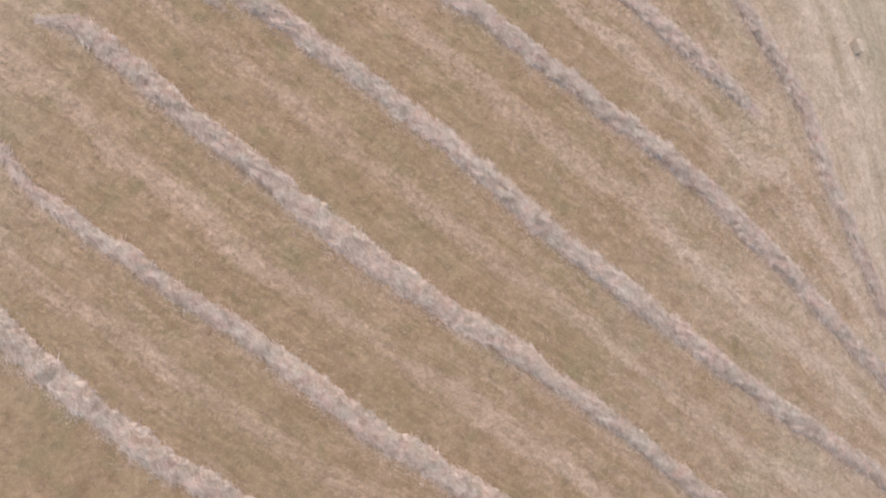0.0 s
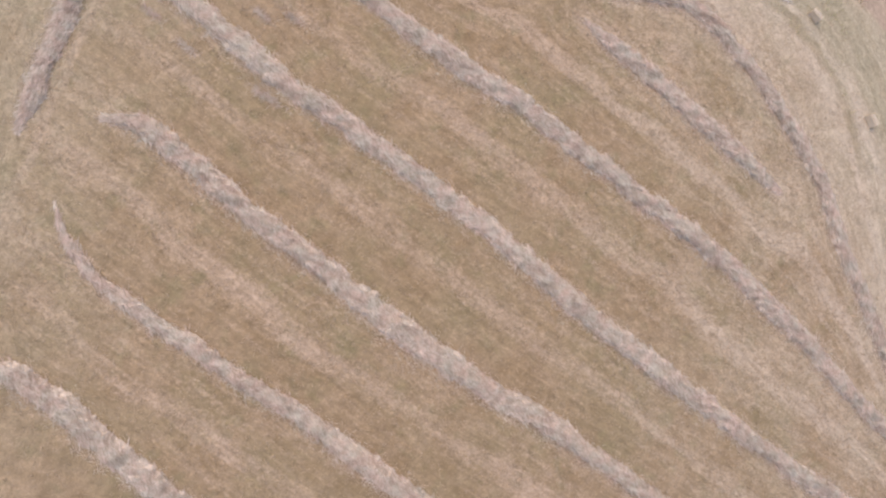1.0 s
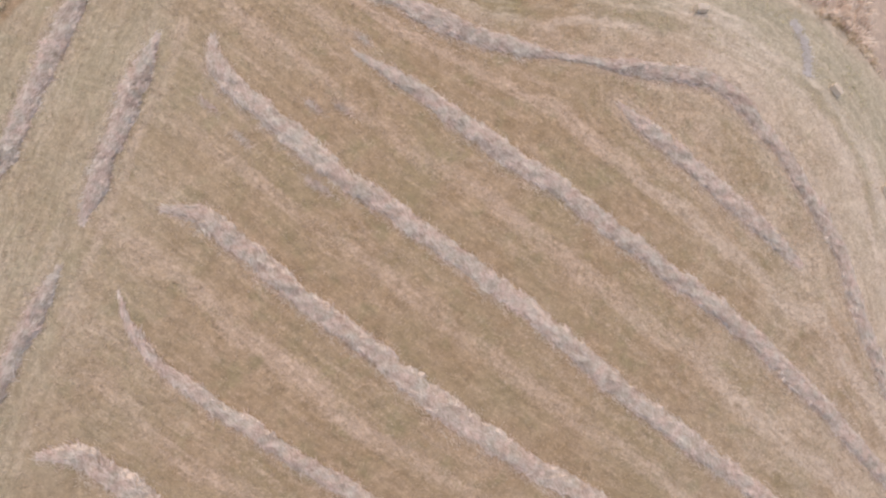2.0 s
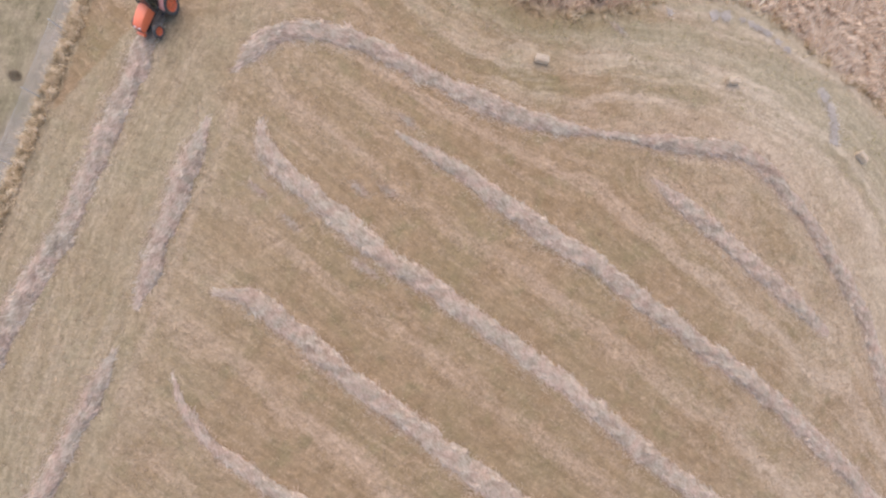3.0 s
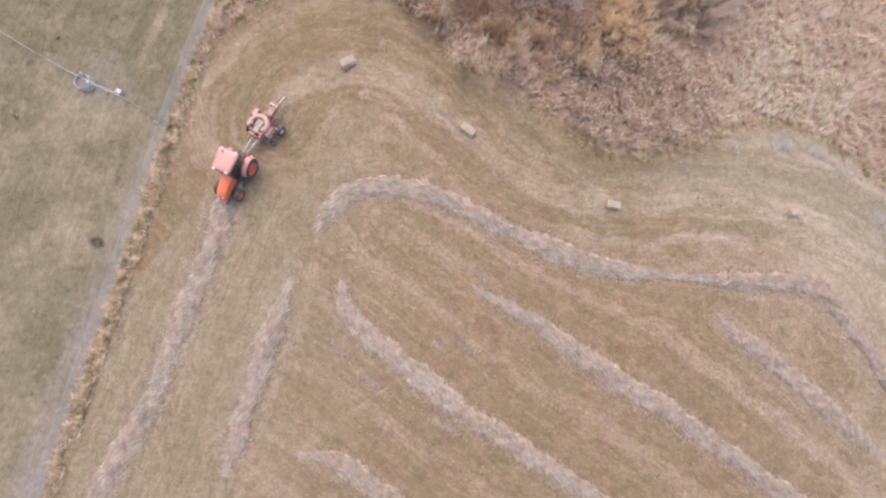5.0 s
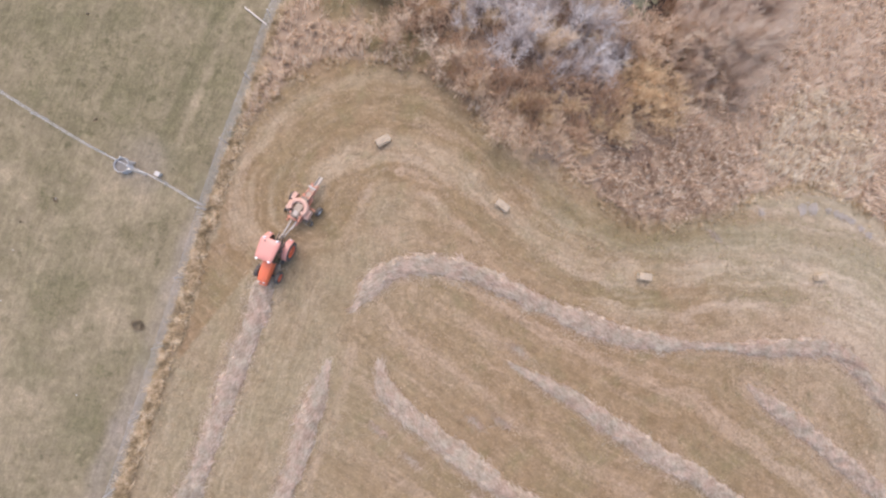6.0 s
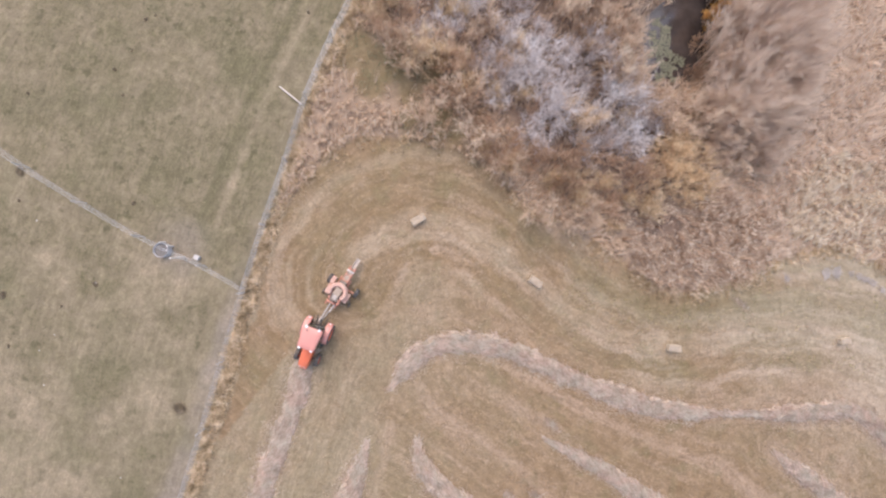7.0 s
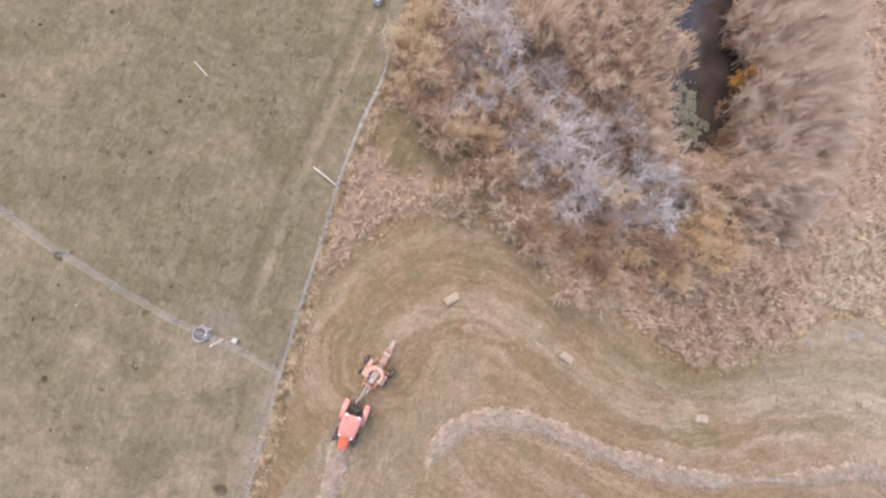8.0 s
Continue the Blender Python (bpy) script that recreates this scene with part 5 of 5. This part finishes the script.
    part("beacon_base", rod((-0.2, -0.3, 2.43), (-0.2, -0.3, 2.5), 0.05, seg=12), M_DARK, roof)
    # fenders arch over the rear wheels
    for s in (-1, 1):
        bm = bmesh.new()
        rows = []
        for k in range(13):
            a = radians(18 + 150 * k / 12)
            r = 0.76
            rows.append([bm.verts.new((r * math.cos(a) * rr - 0.02, s * yy, 0.68 + r * math.sin(a) * rr)) for yy, rr in ((0.54, 0.97), (0.58, 1.0), (0.88, 1.0), (0.93, 0.95), (0.92, 0.93), (0.58, 0.97))])
        for a, b in zip(rows[:-1], rows[1:]):
            for j in range(6):
                bm.faces.new((a[j], a[(j + 1) % 6], b[(j + 1) % 6], b[j]))
        bm.faces.new(rows[0])
        bm.faces.new(rows[-1][::-1])
        bmesh.ops.recalc_face_normals(bm, faces=bm.faces)
        fen = shade(part("fender", bm, M_ROOF, t, "orange rear mudguard with pale sky glare in its colour"), 40)
        part("tail_lamp", box(0.05, 0.12, 0.07, -0.74, s * 0.72, 1.0, 0.01), M_LAMP, fen)
        part("step", box(0.3, 0.2, 0.04, 0.85, s * 0.62, 0.55, 0.01), M_DARK, t)
        wheel("rear_wheel", t, 0.0, s * 0.79, 0.68, 0.40, 0.44, M_PAINT, 20, s)
        wheel("front_wheel", t, 1.95, s * 0.7, 0.43, 0.27, 0.28, M_PAINT, 16, s)
        part("lift_arm", rod((-0.25, s * 0.25, 0.62), (-0.95, s * 0.36, 0.5), 0.035), M_DARK, t)
    part("top_link", rod((-0.3, 0, 1.0), (-0.85, 0, 0.8), 0.03), M_DARK, t)
    part("drawbar", box(0.7, 0.1, 0.05, -0.55, 0, 0.42, 0.01), M_DARK, t)
    part("exhaust_pipe", rod((1.0, -0.46, 1.1), (0.98, -0.5, 2.2), 0.035, seg=12), M_DARK, t)
    seat = part("seat", box(0.45, 0.46, 0.12, 0.15, 0, 1.32, 0.04), M_SEAT, t)
    part("backrest", box(0.1, 0.44, 0.5, -0.08, 0, 1.6, 0.04, rot=(0, -8, 0)), M_SEAT, seat)
    bm = bmesh.new()
    rod((0.85, 0, 1.35), (0.66, 0, 1.62), 0.025, bm)
    part("steering_column", bm, M_DARK, t)
    bm = lathe([(0.2, -0.012), (0.212, 0), (0.2, 0.012), (0.188, 0), (0.2, -0.012)], 24, None, pose(0.66, 0, 1.62, 90, 0, 0))
    part("steering_wheel", bm, M_SEAT, t)
    return t


# ---- baler ----
def baler(m):
    b = blank("baler", m)
    bm = rod((0, 0, 0.45), (-0.9, 0.12, 0.55), 0.05)
    box(1.3, 0.12, 0.14, -1.4, 0.2, 0.6, 0.015, bm, (0, 3, -4))
    part("drawbar", bm, M_PALE_STEEL, b, "pale worn steel drawbar")
    bm = rod((0.2, -0.1, 0.62), (-1.35, -0.08, 0.85), 0.055)
    rod((0.1, -0.1, 0.63), (-0.2, -0.1, 0.66), 0.08, bm)
    part("drive_shaft", bm, M_PALE_STEEL, b, "pale telescoping drive shaft")
    bm = lathe([(0.001, -0.07), (0.33, -0.07), (0.36, -0.04), (0.36, 0.04), (0.33, 0.07), (0.001, 0.07)], 28, None, pose(-1.5, -0.08, 0.9, 0, 0, 90))
    shade(part("flywheel", bm, M_BALER, b, "orange flywheel"))
    part("gearbox", box(0.35, 0.35, 0.4, -1.75, -0.08, 0.95, 0.05), M_GRIMY, b)
    bm = box(2.3, 0.1, 0.12, -2.3, 0.32, 0.6, 0.01)
    box(2.3, 0.1, 0.12, -2.3, -0.42, 0.6, 0.01, bm)
    box(0.1, 1.9, 0.1, -2.75, 0, 0.55, 0.01, bm)
    part("main_frame", bm, M_BALER, b, "orange steel frame")
    # pickup reel across the front underside
    pk = part("pickup", rod((-1.9, -0.85, 0.42), (-1.9, 0.85, 0.42), 0.16, seg=16), M_GRIMY, b)
    for k in range(15):
        y_ = -0.8 + 0.114 * k
        part("tine", rod((-1.85, y_, 0.4), (-1.55, y_, 0.2), 0.012, seg=5), M_PALE_STEEL, pk)
    part("pickup_shield", box(0.1, 1.75, 0.3, -2.12, 0, 0.55, 0.02, rot=(0, 20, 0)), M_FADED, b)
    for s in (-1, 1):
        part("side_panel", box(0.7, 0.3, 0.5, -2.25, s * 0.72, 0.82, 0.05), M_FADED, b, "sun-bleached orange side panel")
        part("gauge_arm", rod((-2.1, s * 0.9, 0.5), (-1.85, s * 1.02, 0.25), 0.03), M_GRIMY, b)
        wheel("gauge_wheel", b, -1.8, s * 1.06, 0.2, 0.1, 0.1, M_PALE_STEEL, 10, s)
        wheel("wheel", b, -2.85, s * 1.08, 0.36, 0.24, 0.2, M_WHITE, 14, s)
    # arched hood: a stout collar open to the front
    bm = bmesh.new()
    rows = []
    for k in range(17):
        a = radians(52 + 256 * k / 16)
        ring = []
        for dr, dz in ((-0.13, -0.12), (-0.15, 0.04), (-0.08, 0.14), (0.08, 0.14), (0.16, 0.04), (0.15, -0.2)):
            ring.append(bm.verts.new((-2.36 + (0.50 + dr) * math.cos(a) * 1.05, (0.55 + dr) * math.sin(a), 1.28 + dz)))
        rows.append(ring)
    for p, q in zip(rows[:-1], rows[1:]):
        for j in range(6):
            bm.faces.new((p[j], p[(j + 1) % 6], q[(j + 1) % 6], q[j]))
    bm.faces.new(rows[0])
    bm.faces.new(rows[-1][::-1])
    bmesh.ops.recalc_face_normals(bm, faces=bm.faces)
    shade(part("arched_hood", bm, M_FADED, b, "faded pinkish orange arched hood"), 40)
    part("front_bar", box(0.14, 0.9, 0.16, -1.82, 0, 1.05, 0.02), M_BALER, b, "orange cross bar")
    part("spill", box(0.55, 0.5, 0.06, -2.4, 0, 1.24, 0.02), M_HAY_MOUND, b, "loose hay on the feed table")
    bm = box(1.0, 0.62, 0.4, -2.2, 0, 0.95, 0.04)
    part("plunger_housing", bm, M_GRIMY, b)
    bm = box(0.8, 0.34, 0.12, -2.15, 0.0, 1.16, 0.05, rot=(0, 6, 0))
    part("feed_cover", bm, M_DUSTY, b, "dusty pale steel feed cover")
    part("twine_box", box(0.55, 0.3, 0.4, -2.95, -0.72, 0.98, 0.03), M_FADED, b)
    part("belt_guard", box(0.5, 0.12, 0.5, -1.75, 0.42, 0.85, 0.03), M_BALER, b, "orange belt guard")
    bm = bmesh.new()
    for y_ in (-0.2, 0.2):
        for z_ in (0.62, 0.98):
            box(1.7, 0.06, 0.06, -3.55, y_, z_, 0.008, bm)
    for x_ in (-2.85, -3.3, -3.75, -4.2):
        for z_ in (0.6, 1.0):
            box(0.06, 0.46, 0.05, x_, 0, z_, 0.008, bm)
        for y_ in (-0.23, 0.23):
            box(0.06, 0.05, 0.42, x_, y_, 0.8, 0.008, bm)
    chamber = part("bale_chamber", bm, M_BALER, b, "orange railed bale chamber")
    part("packed_hay", box(1.3, 0.36, 0.32, -3.4, 0, 0.8, 0.03), M_HAY_MOUND, chamber)
    part("knotter", box(0.4, 0.5, 0.22, -3.0, 0, 1.14, 0.04), M_GRIMY, chamber)
    part("tension_bar", box(0.12, 0.56, 0.1, -4.05, 0, 1.07, 0.02), M_PALE_STEEL, chamber)
    bm = box(0.85, 0.26, 0.04, -4.65, 0, 0.58, 0.008, rot=(0, -6, 0))
    for s in (-1, 1):
        box(0.85, 0.03, 0.14, -4.65, s * 0.13, 0.66, 0.006, bm, (0, -6, 0))
    part("bale_chute", bm, M_DUSTY, b, "chaff-covered sheet steel bale chute")
    return b


tagged(tractor(stand(-10.05, 13.02, -111.2) @ Matrix.Scale(0.91, 4)), "orange cab tractor towing a baler over stubble", "tractor")
tagged(baler(stand(-9.81, 13.62, -121.5) @ Matrix.Scale(0.87, 4)), "old orange hay baler hitched behind the tractor", "baler")


# ---- bales ----
def bale(m):
    ob = blank("hay_bale", m)
    bm = bmesh.new()
    box(0.96, 0.47, 0.38, 0, 0, 0.19, 0.035, bm)
    bmesh.ops.subdivide_edges(bm, edges=list(bm.edges), cuts=3, use_grid_fill=True)
    for v in bm.verts:
        n = Vector(noise.noise_vector(v.co * 9)) * 0.022
        v.co += n
        for tw in (-0.14, 0.14):
            if abs(v.co.y - tw) < 0.04:
                v.co.z += -0.012 if v.co.z > 0.19 else 0.0
    part("packed_hay", bm, M_STRAW, ob)
    for tw in (-0.14, 0.14):
        bm = box(0.985, 0.012, 0.012, 0, tw, 0.378, 0)
        box(0.012, 0.012, 0.37, 0.487, tw, 0.19, 0, bm)
        box(0.012, 0.012, 0.37, -0.487, tw, 0.19, 0, bm)
        part("twine", bm, M_TWINE, ob, "thin tan twine")
    k = 260
    bx = rng.uniform(-0.52, 0.52, k)
    by = rng.uniform(-0.27, 0.27, k)
    bz = np.where((np.abs(bx) < 0.46) & (np.abs(by) < 0.22), 0.37, rng.uniform(0.02, 0.34, k))
    v, f = ribbons(np.c_[bx, by, bz], rng.uniform(0, 6.28, k), rng.uniform(0.9, 1.6, k), rng.uniform(0.06, 0.18, k), rng.uniform(0.008, 0.016, k), 0.4, 1)
    tagged(thing("loose_straw", mesh_np("loose_straw", v, f), M_STRAW, parent=ob), kind="stuff")
    return ob


first = None
for bx, by, turn in ((-3.72, 19.95, 31), (4.11, 15.75, -36), (14.10, 10.92, -8), (29.03, 10.70, 6), (40.84, 5.71, -48), (45.20, -2.06, -70)):
    m = stand(bx, by, turn, 0.0)
    first = copy_thing(first, m) if first else bale(m)
    tagged(first, "small rectangular hay bale lying on the stubble", "bale", "dropped hay bales")


# ---- fences ----
def fence(line, spacing, height, wire=1.0):
    c, d = along(line, 0.15)
    ob = blank("wire_fence", Matrix.Translation((float(c[0, 0]), float(c[0, 1]), float(ground_z(*c[0])))))
    org = np.array(ob.matrix_basis.translation)
    path = np.c_[c, ground_z(c[:, 0], c[:, 1])] - org
    verts, faces, at = [], [], 0
    for z_ in np.linspace(0.08, height, 10):
        v, f = tubes((path + [0, 0, z_])[None], np.full((1, len(path)), wire * (0.0055 if z_ < height else 0.009)), 3)
        verts.append(v), faces.append(f + at)
        at += len(v)
    up = np.stack([path + [0, 0, 0.06], path + [0, 0, height]], 1)
    v, f = tubes(up, np.full(up.shape[:2], 0.005 * wire), 3)
    verts.append(v), faces.append(f + at)
    tagged(thing("woven_wire", mesh_np("woven_wire", np.vstack(verts), np.vstack(faces)), M_GALV, parent=ob), "grey woven wire mesh", kind="stuff")
    post = None
    for i in range(0, len(path), int(spacing / 0.15)):
        p = path[i]
        if post is None:
            bm = rod((0, 0, -0.2), (0, 0, height + 0.12), 0.03, seg=8, r2=0.026)
            post = part("post", bm, M_GALV, ob)
        else:
            q = post.copy()
            scene.collection.objects.link(q)
            post = q
        post.matrix_basis = pose(float(p[0]), float(p[1]), float(p[2]), rng.uniform(-3, 3), rng.uniform(-3, 3), rng.uniform(0, 360))
    return ob


tagged(fence([p for p in FENCE if 15 < p[1] < 40], 4.4, 1.05, 0.88), "grey woven wire fence on thin posts along the pasture", "fence")
tagged(fence([p for p in FENCE if -16 < p[1] < 16], 4.4, 1.0, 0.55), "fine grey wire fence between the trail and the hayfield", "fence")
tagged(fence(CROSS_FENCE, 4.2, 1.1, 0.55), "grey wire cross fence dividing the grazed pasture", "fence")


# ---- water trough and odd things in the pasture ----
def trough(m):
    ob = blank("water_trough", m)
    bm = lathe([(0.001, 0.03), (0.55, 0.03), (0.57, 0.0), (0.575, 0.28), (0.58, 0.56), (0.6, 0.58), (0.585, 0.6), (0.56, 0.58), (0.555, 0.05)], 36)
    bmesh.ops.transform(bm, matrix=pose(0, 0, 0, 90, 0, 0), verts=bm.verts)
    shade(part("tank", bm, M_GALV, ob, "round galvanised steel tank"))
    bm = bmesh.new()
    bmesh.ops.create_circle(bm, cap_ends=True, segments=36, radius=0.56, matrix=pose(0, 0, 0.46))
    part("water_surface", bm, M_TROUGH_WATER, ob, "grey still water")
    part("float_valve", box(0.1, 0.16, 0.12, 0.5, -0.02, 0.6, 0.02), M_WHITE, ob, "white float valve box on the rim")
    return ob


M_TROUGH_WATER = plain("trough_water", (0.13, 0.112, 0.095), 0.15, 0.0, 0.4, 0.3)
tagged(trough(stand(-19.60, 18.10, 0) @ Matrix.Scale(0.76, 4)), "round galvanised water trough under the fence", "trough")


def pole(name, a, b, r, mat, label, category):
    za, zb = float(ground_z(a[0], a[1])) + a[2], float(ground_z(b[0], b[1])) + b[2]
    o = Vector((a[0], a[1], za))
    bm = rod((0, 0, 0), Vector((b[0], b[1], zb)) - o, r, seg=9, r2=r * 0.8)
    me = bpy.data.meshes.new(name)
    bm.to_mesh(me)
    bm.free()
    ob = thing(name, me, mat, Matrix.Translation(o))
    return tagged(shade(ob), label, category)


pole("fallen_pole", (-12.69, 28.79, 0.05), (-11.27, 27.62, 0.07), 0.05, M_PALE_WOOD, "pale peeled pole lying against the wire fence", "pole")
pole("gate_post", (-18.42, 17.64, -0.05), (-18.47, 17.61, 1.45), 0.075, M_PALE_WOOD, "tall pale peeled post on the cross fence", "post")
for wx, wy in ((-19.58, 18.60), (-19.12, 18.36)):
    tagged(pole("short_post", (wx, wy, -0.05), (wx - 0.03, wy - 0.03, 0.62), 0.05, M_WHITE, "short white post guarding the trough", "post"), group="trough posts")
pole("fallen_stick", (-20.41, 35.88, 0.05), (-19.51, 34.85, 0.06), 0.035, M_PALE_WOOD, "thin pale stick lying in the pasture", "stick")


def feeder(m, sx, sy, sz, mat):
    ob = blank("mineral_feeder", m)
    bm = box(sx, sy, sz, 0, 0, sz / 2, 0.04)
    part("tub", bm, mat, ob)
    part("lid", box(sx * 1.06, sy * 1.06, 0.05, 0, 0, sz + 0.02, 0.015), mat, ob)
    return ob


tagged(feeder(stand(-17.58, 17.62, -25), 0.30, 0.26, 0.22, M_CHALKY), "small white mineral box on the cross fence", "feeder")
tagged(feeder(stand(-8.32, 40.68, 60), 0.85, 0.5, 0.5, M_WHITE), "white plastic feed tub near the fence", "feeder")


def weed_clump(m, r):
    ob = blank("dead_weed", m)
    k = 420
    a, q = rng.uniform(0, 6.28, k), r * np.sqrt(rng.random(k)) * 0.6
    v, f = ribbons(np.c_[q * np.cos(a), q * np.sin(a), np.full(k, -0.02)], a + rng.normal(0, 0.5, k), rng.uniform(0.1, 0.9, k), rng.uniform(0.15, 0.4, k), rng.uniform(0.015, 0.04, k), 0.8, 2)
    tagged(thing("stalk_tuft", mesh_np("stalk_tuft", v, f), M_DARK_WEED, parent=ob), kind="stuff")
    return ob


M_DARK_WEED = strand_material("dark_dead_weed", [(0.1, (0.15, 0.115, 0.075)), (0.5, (0.26, 0.205, 0.14)), (1.0, (0.38, 0.305, 0.22))])
model = None
for wx, wy, s in ((-18.55, 8.29, 0.85), (-28.61, 23.16, 0.65), (-23.78, 16.04, 0.4), (-29.34, 15.45, 0.5), (-21.2, 35.8, 0.2), (-17.9, 35.7, 0.25), (-10.9, 34.0, 0.3), (-21.3, 33.2, 0.35), (-20.7, 33.5, 0.2), (-22.5, 28.1, 0.25), (-23.1, 29.8, 0.3), (-32.5, 33.6, 0.35), (-14.5, 37.2, 0.2), (-28.4, 28.2, 0.25), (-30.4, 38.4, 0.3), (-25.8, 39.3, 0.35), (-22.1, 31.1, 0.2), (-28.6, 21.3, 0.25), (-21.6, 21.1, 0.3), (-30.1, 19.2, 0.35), (-25.8, 14.7, 0.2), (-28.9, 12.3, 0.25)):
    m = stand(wx, wy, wx * 40)
    if model is None:
        model = clump = weed_clump(m, 0.5)
    else:
        clump = copy_thing(model, m)
    clump.scale = (s * 1.1, s * 0.9, s * 0.6)
    tagged(clump, "dark withered weed clump in the grazed pasture", "weed", "dark weed clumps")


def field_stone():
    ob_bm = bmesh.new()
    bmesh.ops.create_icosphere(ob_bm, subdivisions=2, radius=0.036)
    for v_ in ob_bm.verts:
        v_.co += Vector(noise.noise_vector(v_.co * 14)) * 0.02
        v_.co.z *= 0.6
    me_ = bpy.data.meshes.new("field_stone")
    ob_bm.to_mesh(me_)
    ob_bm.free()
    return thing("field_stone", me_, M_STONE)


M_STONE = plain("pale_limestone", (0.52, 0.49, 0.44), 0.85, 0.0, 0.15, 0.4, 9.0, (0.45, 0.38, 0.3))
model = None
for wx, wy, sc in ((-22.09, 4.16, 1.0), (-26.73, 9.9, 1.1), (-26.16, 12.95, 1.0), (-27.48, 20.06, 1.2), (-23.76, 16.12, 1.2), (-27.06, 12.0, 0.9), (-14.38, 37.18, 0.8), (-24.74, 38.49, 0.9)):
    m = stand(wx, wy, wx * 70, 0.01)
    if model is None:
        model = stone = field_stone()
        stone.matrix_basis = m
    else:
        stone = copy_thing(model, m)
    stone.scale = (sc * 1.2, sc, sc)
    tagged(stone, "small pale stone lying in the grazed pasture", "stone", "pale field stones")

# thin wisps of pale hay that the rake left
spots = np.array([(20.0, 13.8), (2.2, -3.1), (-4.0, 1.5), (-2.0, -0.5), (2.8, -3.4), (2.1, 1.7), (3.9, 1.6), (5.1, 6.2)])
s = np.repeat(spots, 170, axis=0)
along_row, across = rng.normal(0, 0.42, len(s)), rng.normal(0, 0.11, len(s))
x, y = s[:, 0] + ca * along_row - sa * across, s[:, 1] + sa * along_row + ca * across
blades("hay_wisps", x, y, rng.uniform(0.15, 0.4, len(x)), rng.uniform(0.02, 0.04, len(x)), M_HAY, "thin wisps of pale hay left by the rake", "hay", (1.3, 1.55), 0.05, lift=0.03)
# bleached leavings along the outer arcs of the headland
x, y = [], []
for line, per, wide in (([(23.9, 15.5), (25.3, 15.7)], 240, 0.16), ([(27.5, 15.8), (29.3, 16.0)], 300, 0.18), ([(30.4, 15.9), (31.6, 15.5), (32.9, 14.97), (34.8, 13.8)], 110, 0.10), ([(37.5, 11.0), (38.3, 9.5), (38.5, 8.0), (38.2, 6.4)], 150, 0.24)):
    c, d = along(line, 0.05)
    t = rng.integers(0, len(c), int(per * 0.05 * len(c) * 1.5))
    ok = fbm(t * 0.05 / 0.5, t * 0.0 + per, 96) > 0.4
    t = t[ok]
    o = rng.normal(0, wide, len(t))
    x.append(c[t, 0] - d[t, 1] * o + rng.normal(0, 0.1, len(t)))
    y.append(c[t, 1] + d[t, 0] * o)
x, y = np.concatenate(x), np.concatenate(y)
blades("bleached_hay", x, y, rng.uniform(0.15, 0.35, len(x)), rng.uniform(0.03, 0.06, len(x)), M_BLEACHED, "bleached hay left in thin arcs on the headland", "hay", (1.35, 1.58), 0.02, lift=0.04)
# low regrowth in the worked ground along the baled lane
x, y = scatter(26000, -8, 44, -6, 25)
patch = np.zeros(len(x))
for px, py, pr in ((14.9, 12.7, 2.2), (8.1, 14.6, 2.0), (10.4, 13.1, 2.0), (12.2, 11.8, 1.6), (22.3, 10.0, 1.7), (25.1, 9.4, 1.9), (29.5, 8.9, 2.2), (32.7, 13.9, 1.6), (35.9, 11.9, 1.4)):
    patch = np.maximum(patch, smooth(pr, 0.2, np.hypot(x - px, y - py)))
want = 0.3 * cover_at(np.clip(green, 0, 1), x, y) + 0.9 * patch * fbm(x / 0.7, y / 0.7, 97)
ok = (x > fence_x(y) + 1.5) & (in_reeds(x, y) < 0.3) & (rng.random(len(x)) < want)
v, f = clumps(x[ok], y[ok], 7, 0.09, 0.16, (0.016, 0.03))
tagged(thing("regrowth", mesh_np("regrowth", v, f), M_REGROWTH), "low yellow-green regrowth in the headland stubble", "grass", kind="stuff")
# ragged fringe of short golden grass at the foot of the reeds
c, d = along(REED_EDGE, 0.1)
c = np.repeat(c[(c[:, 0] > -11) & (c[:, 0] < 46)], 4, axis=0)
fx, fy = c[:, 0] + rng.normal(0, 0.32, len(c)), c[:, 1] + rng.normal(-0.1, 0.32, len(c))
ok = (fbm(fx / 0.8, fy / 0.8, 98) > 0.47) & (fx > fence_x(fy) + 0.6)
v, f = clumps(fx[ok], fy[ok], 8, 0.12, 0.36, (0.02, 0.04), rng.uniform(0, 6.28, int(ok.sum())), 1.2)
tagged(thing("edge_grass", mesh_np("edge_grass", v, f), M_GOLD), "short golden grass fringing the uncut reeds", "grass", kind="stuff")
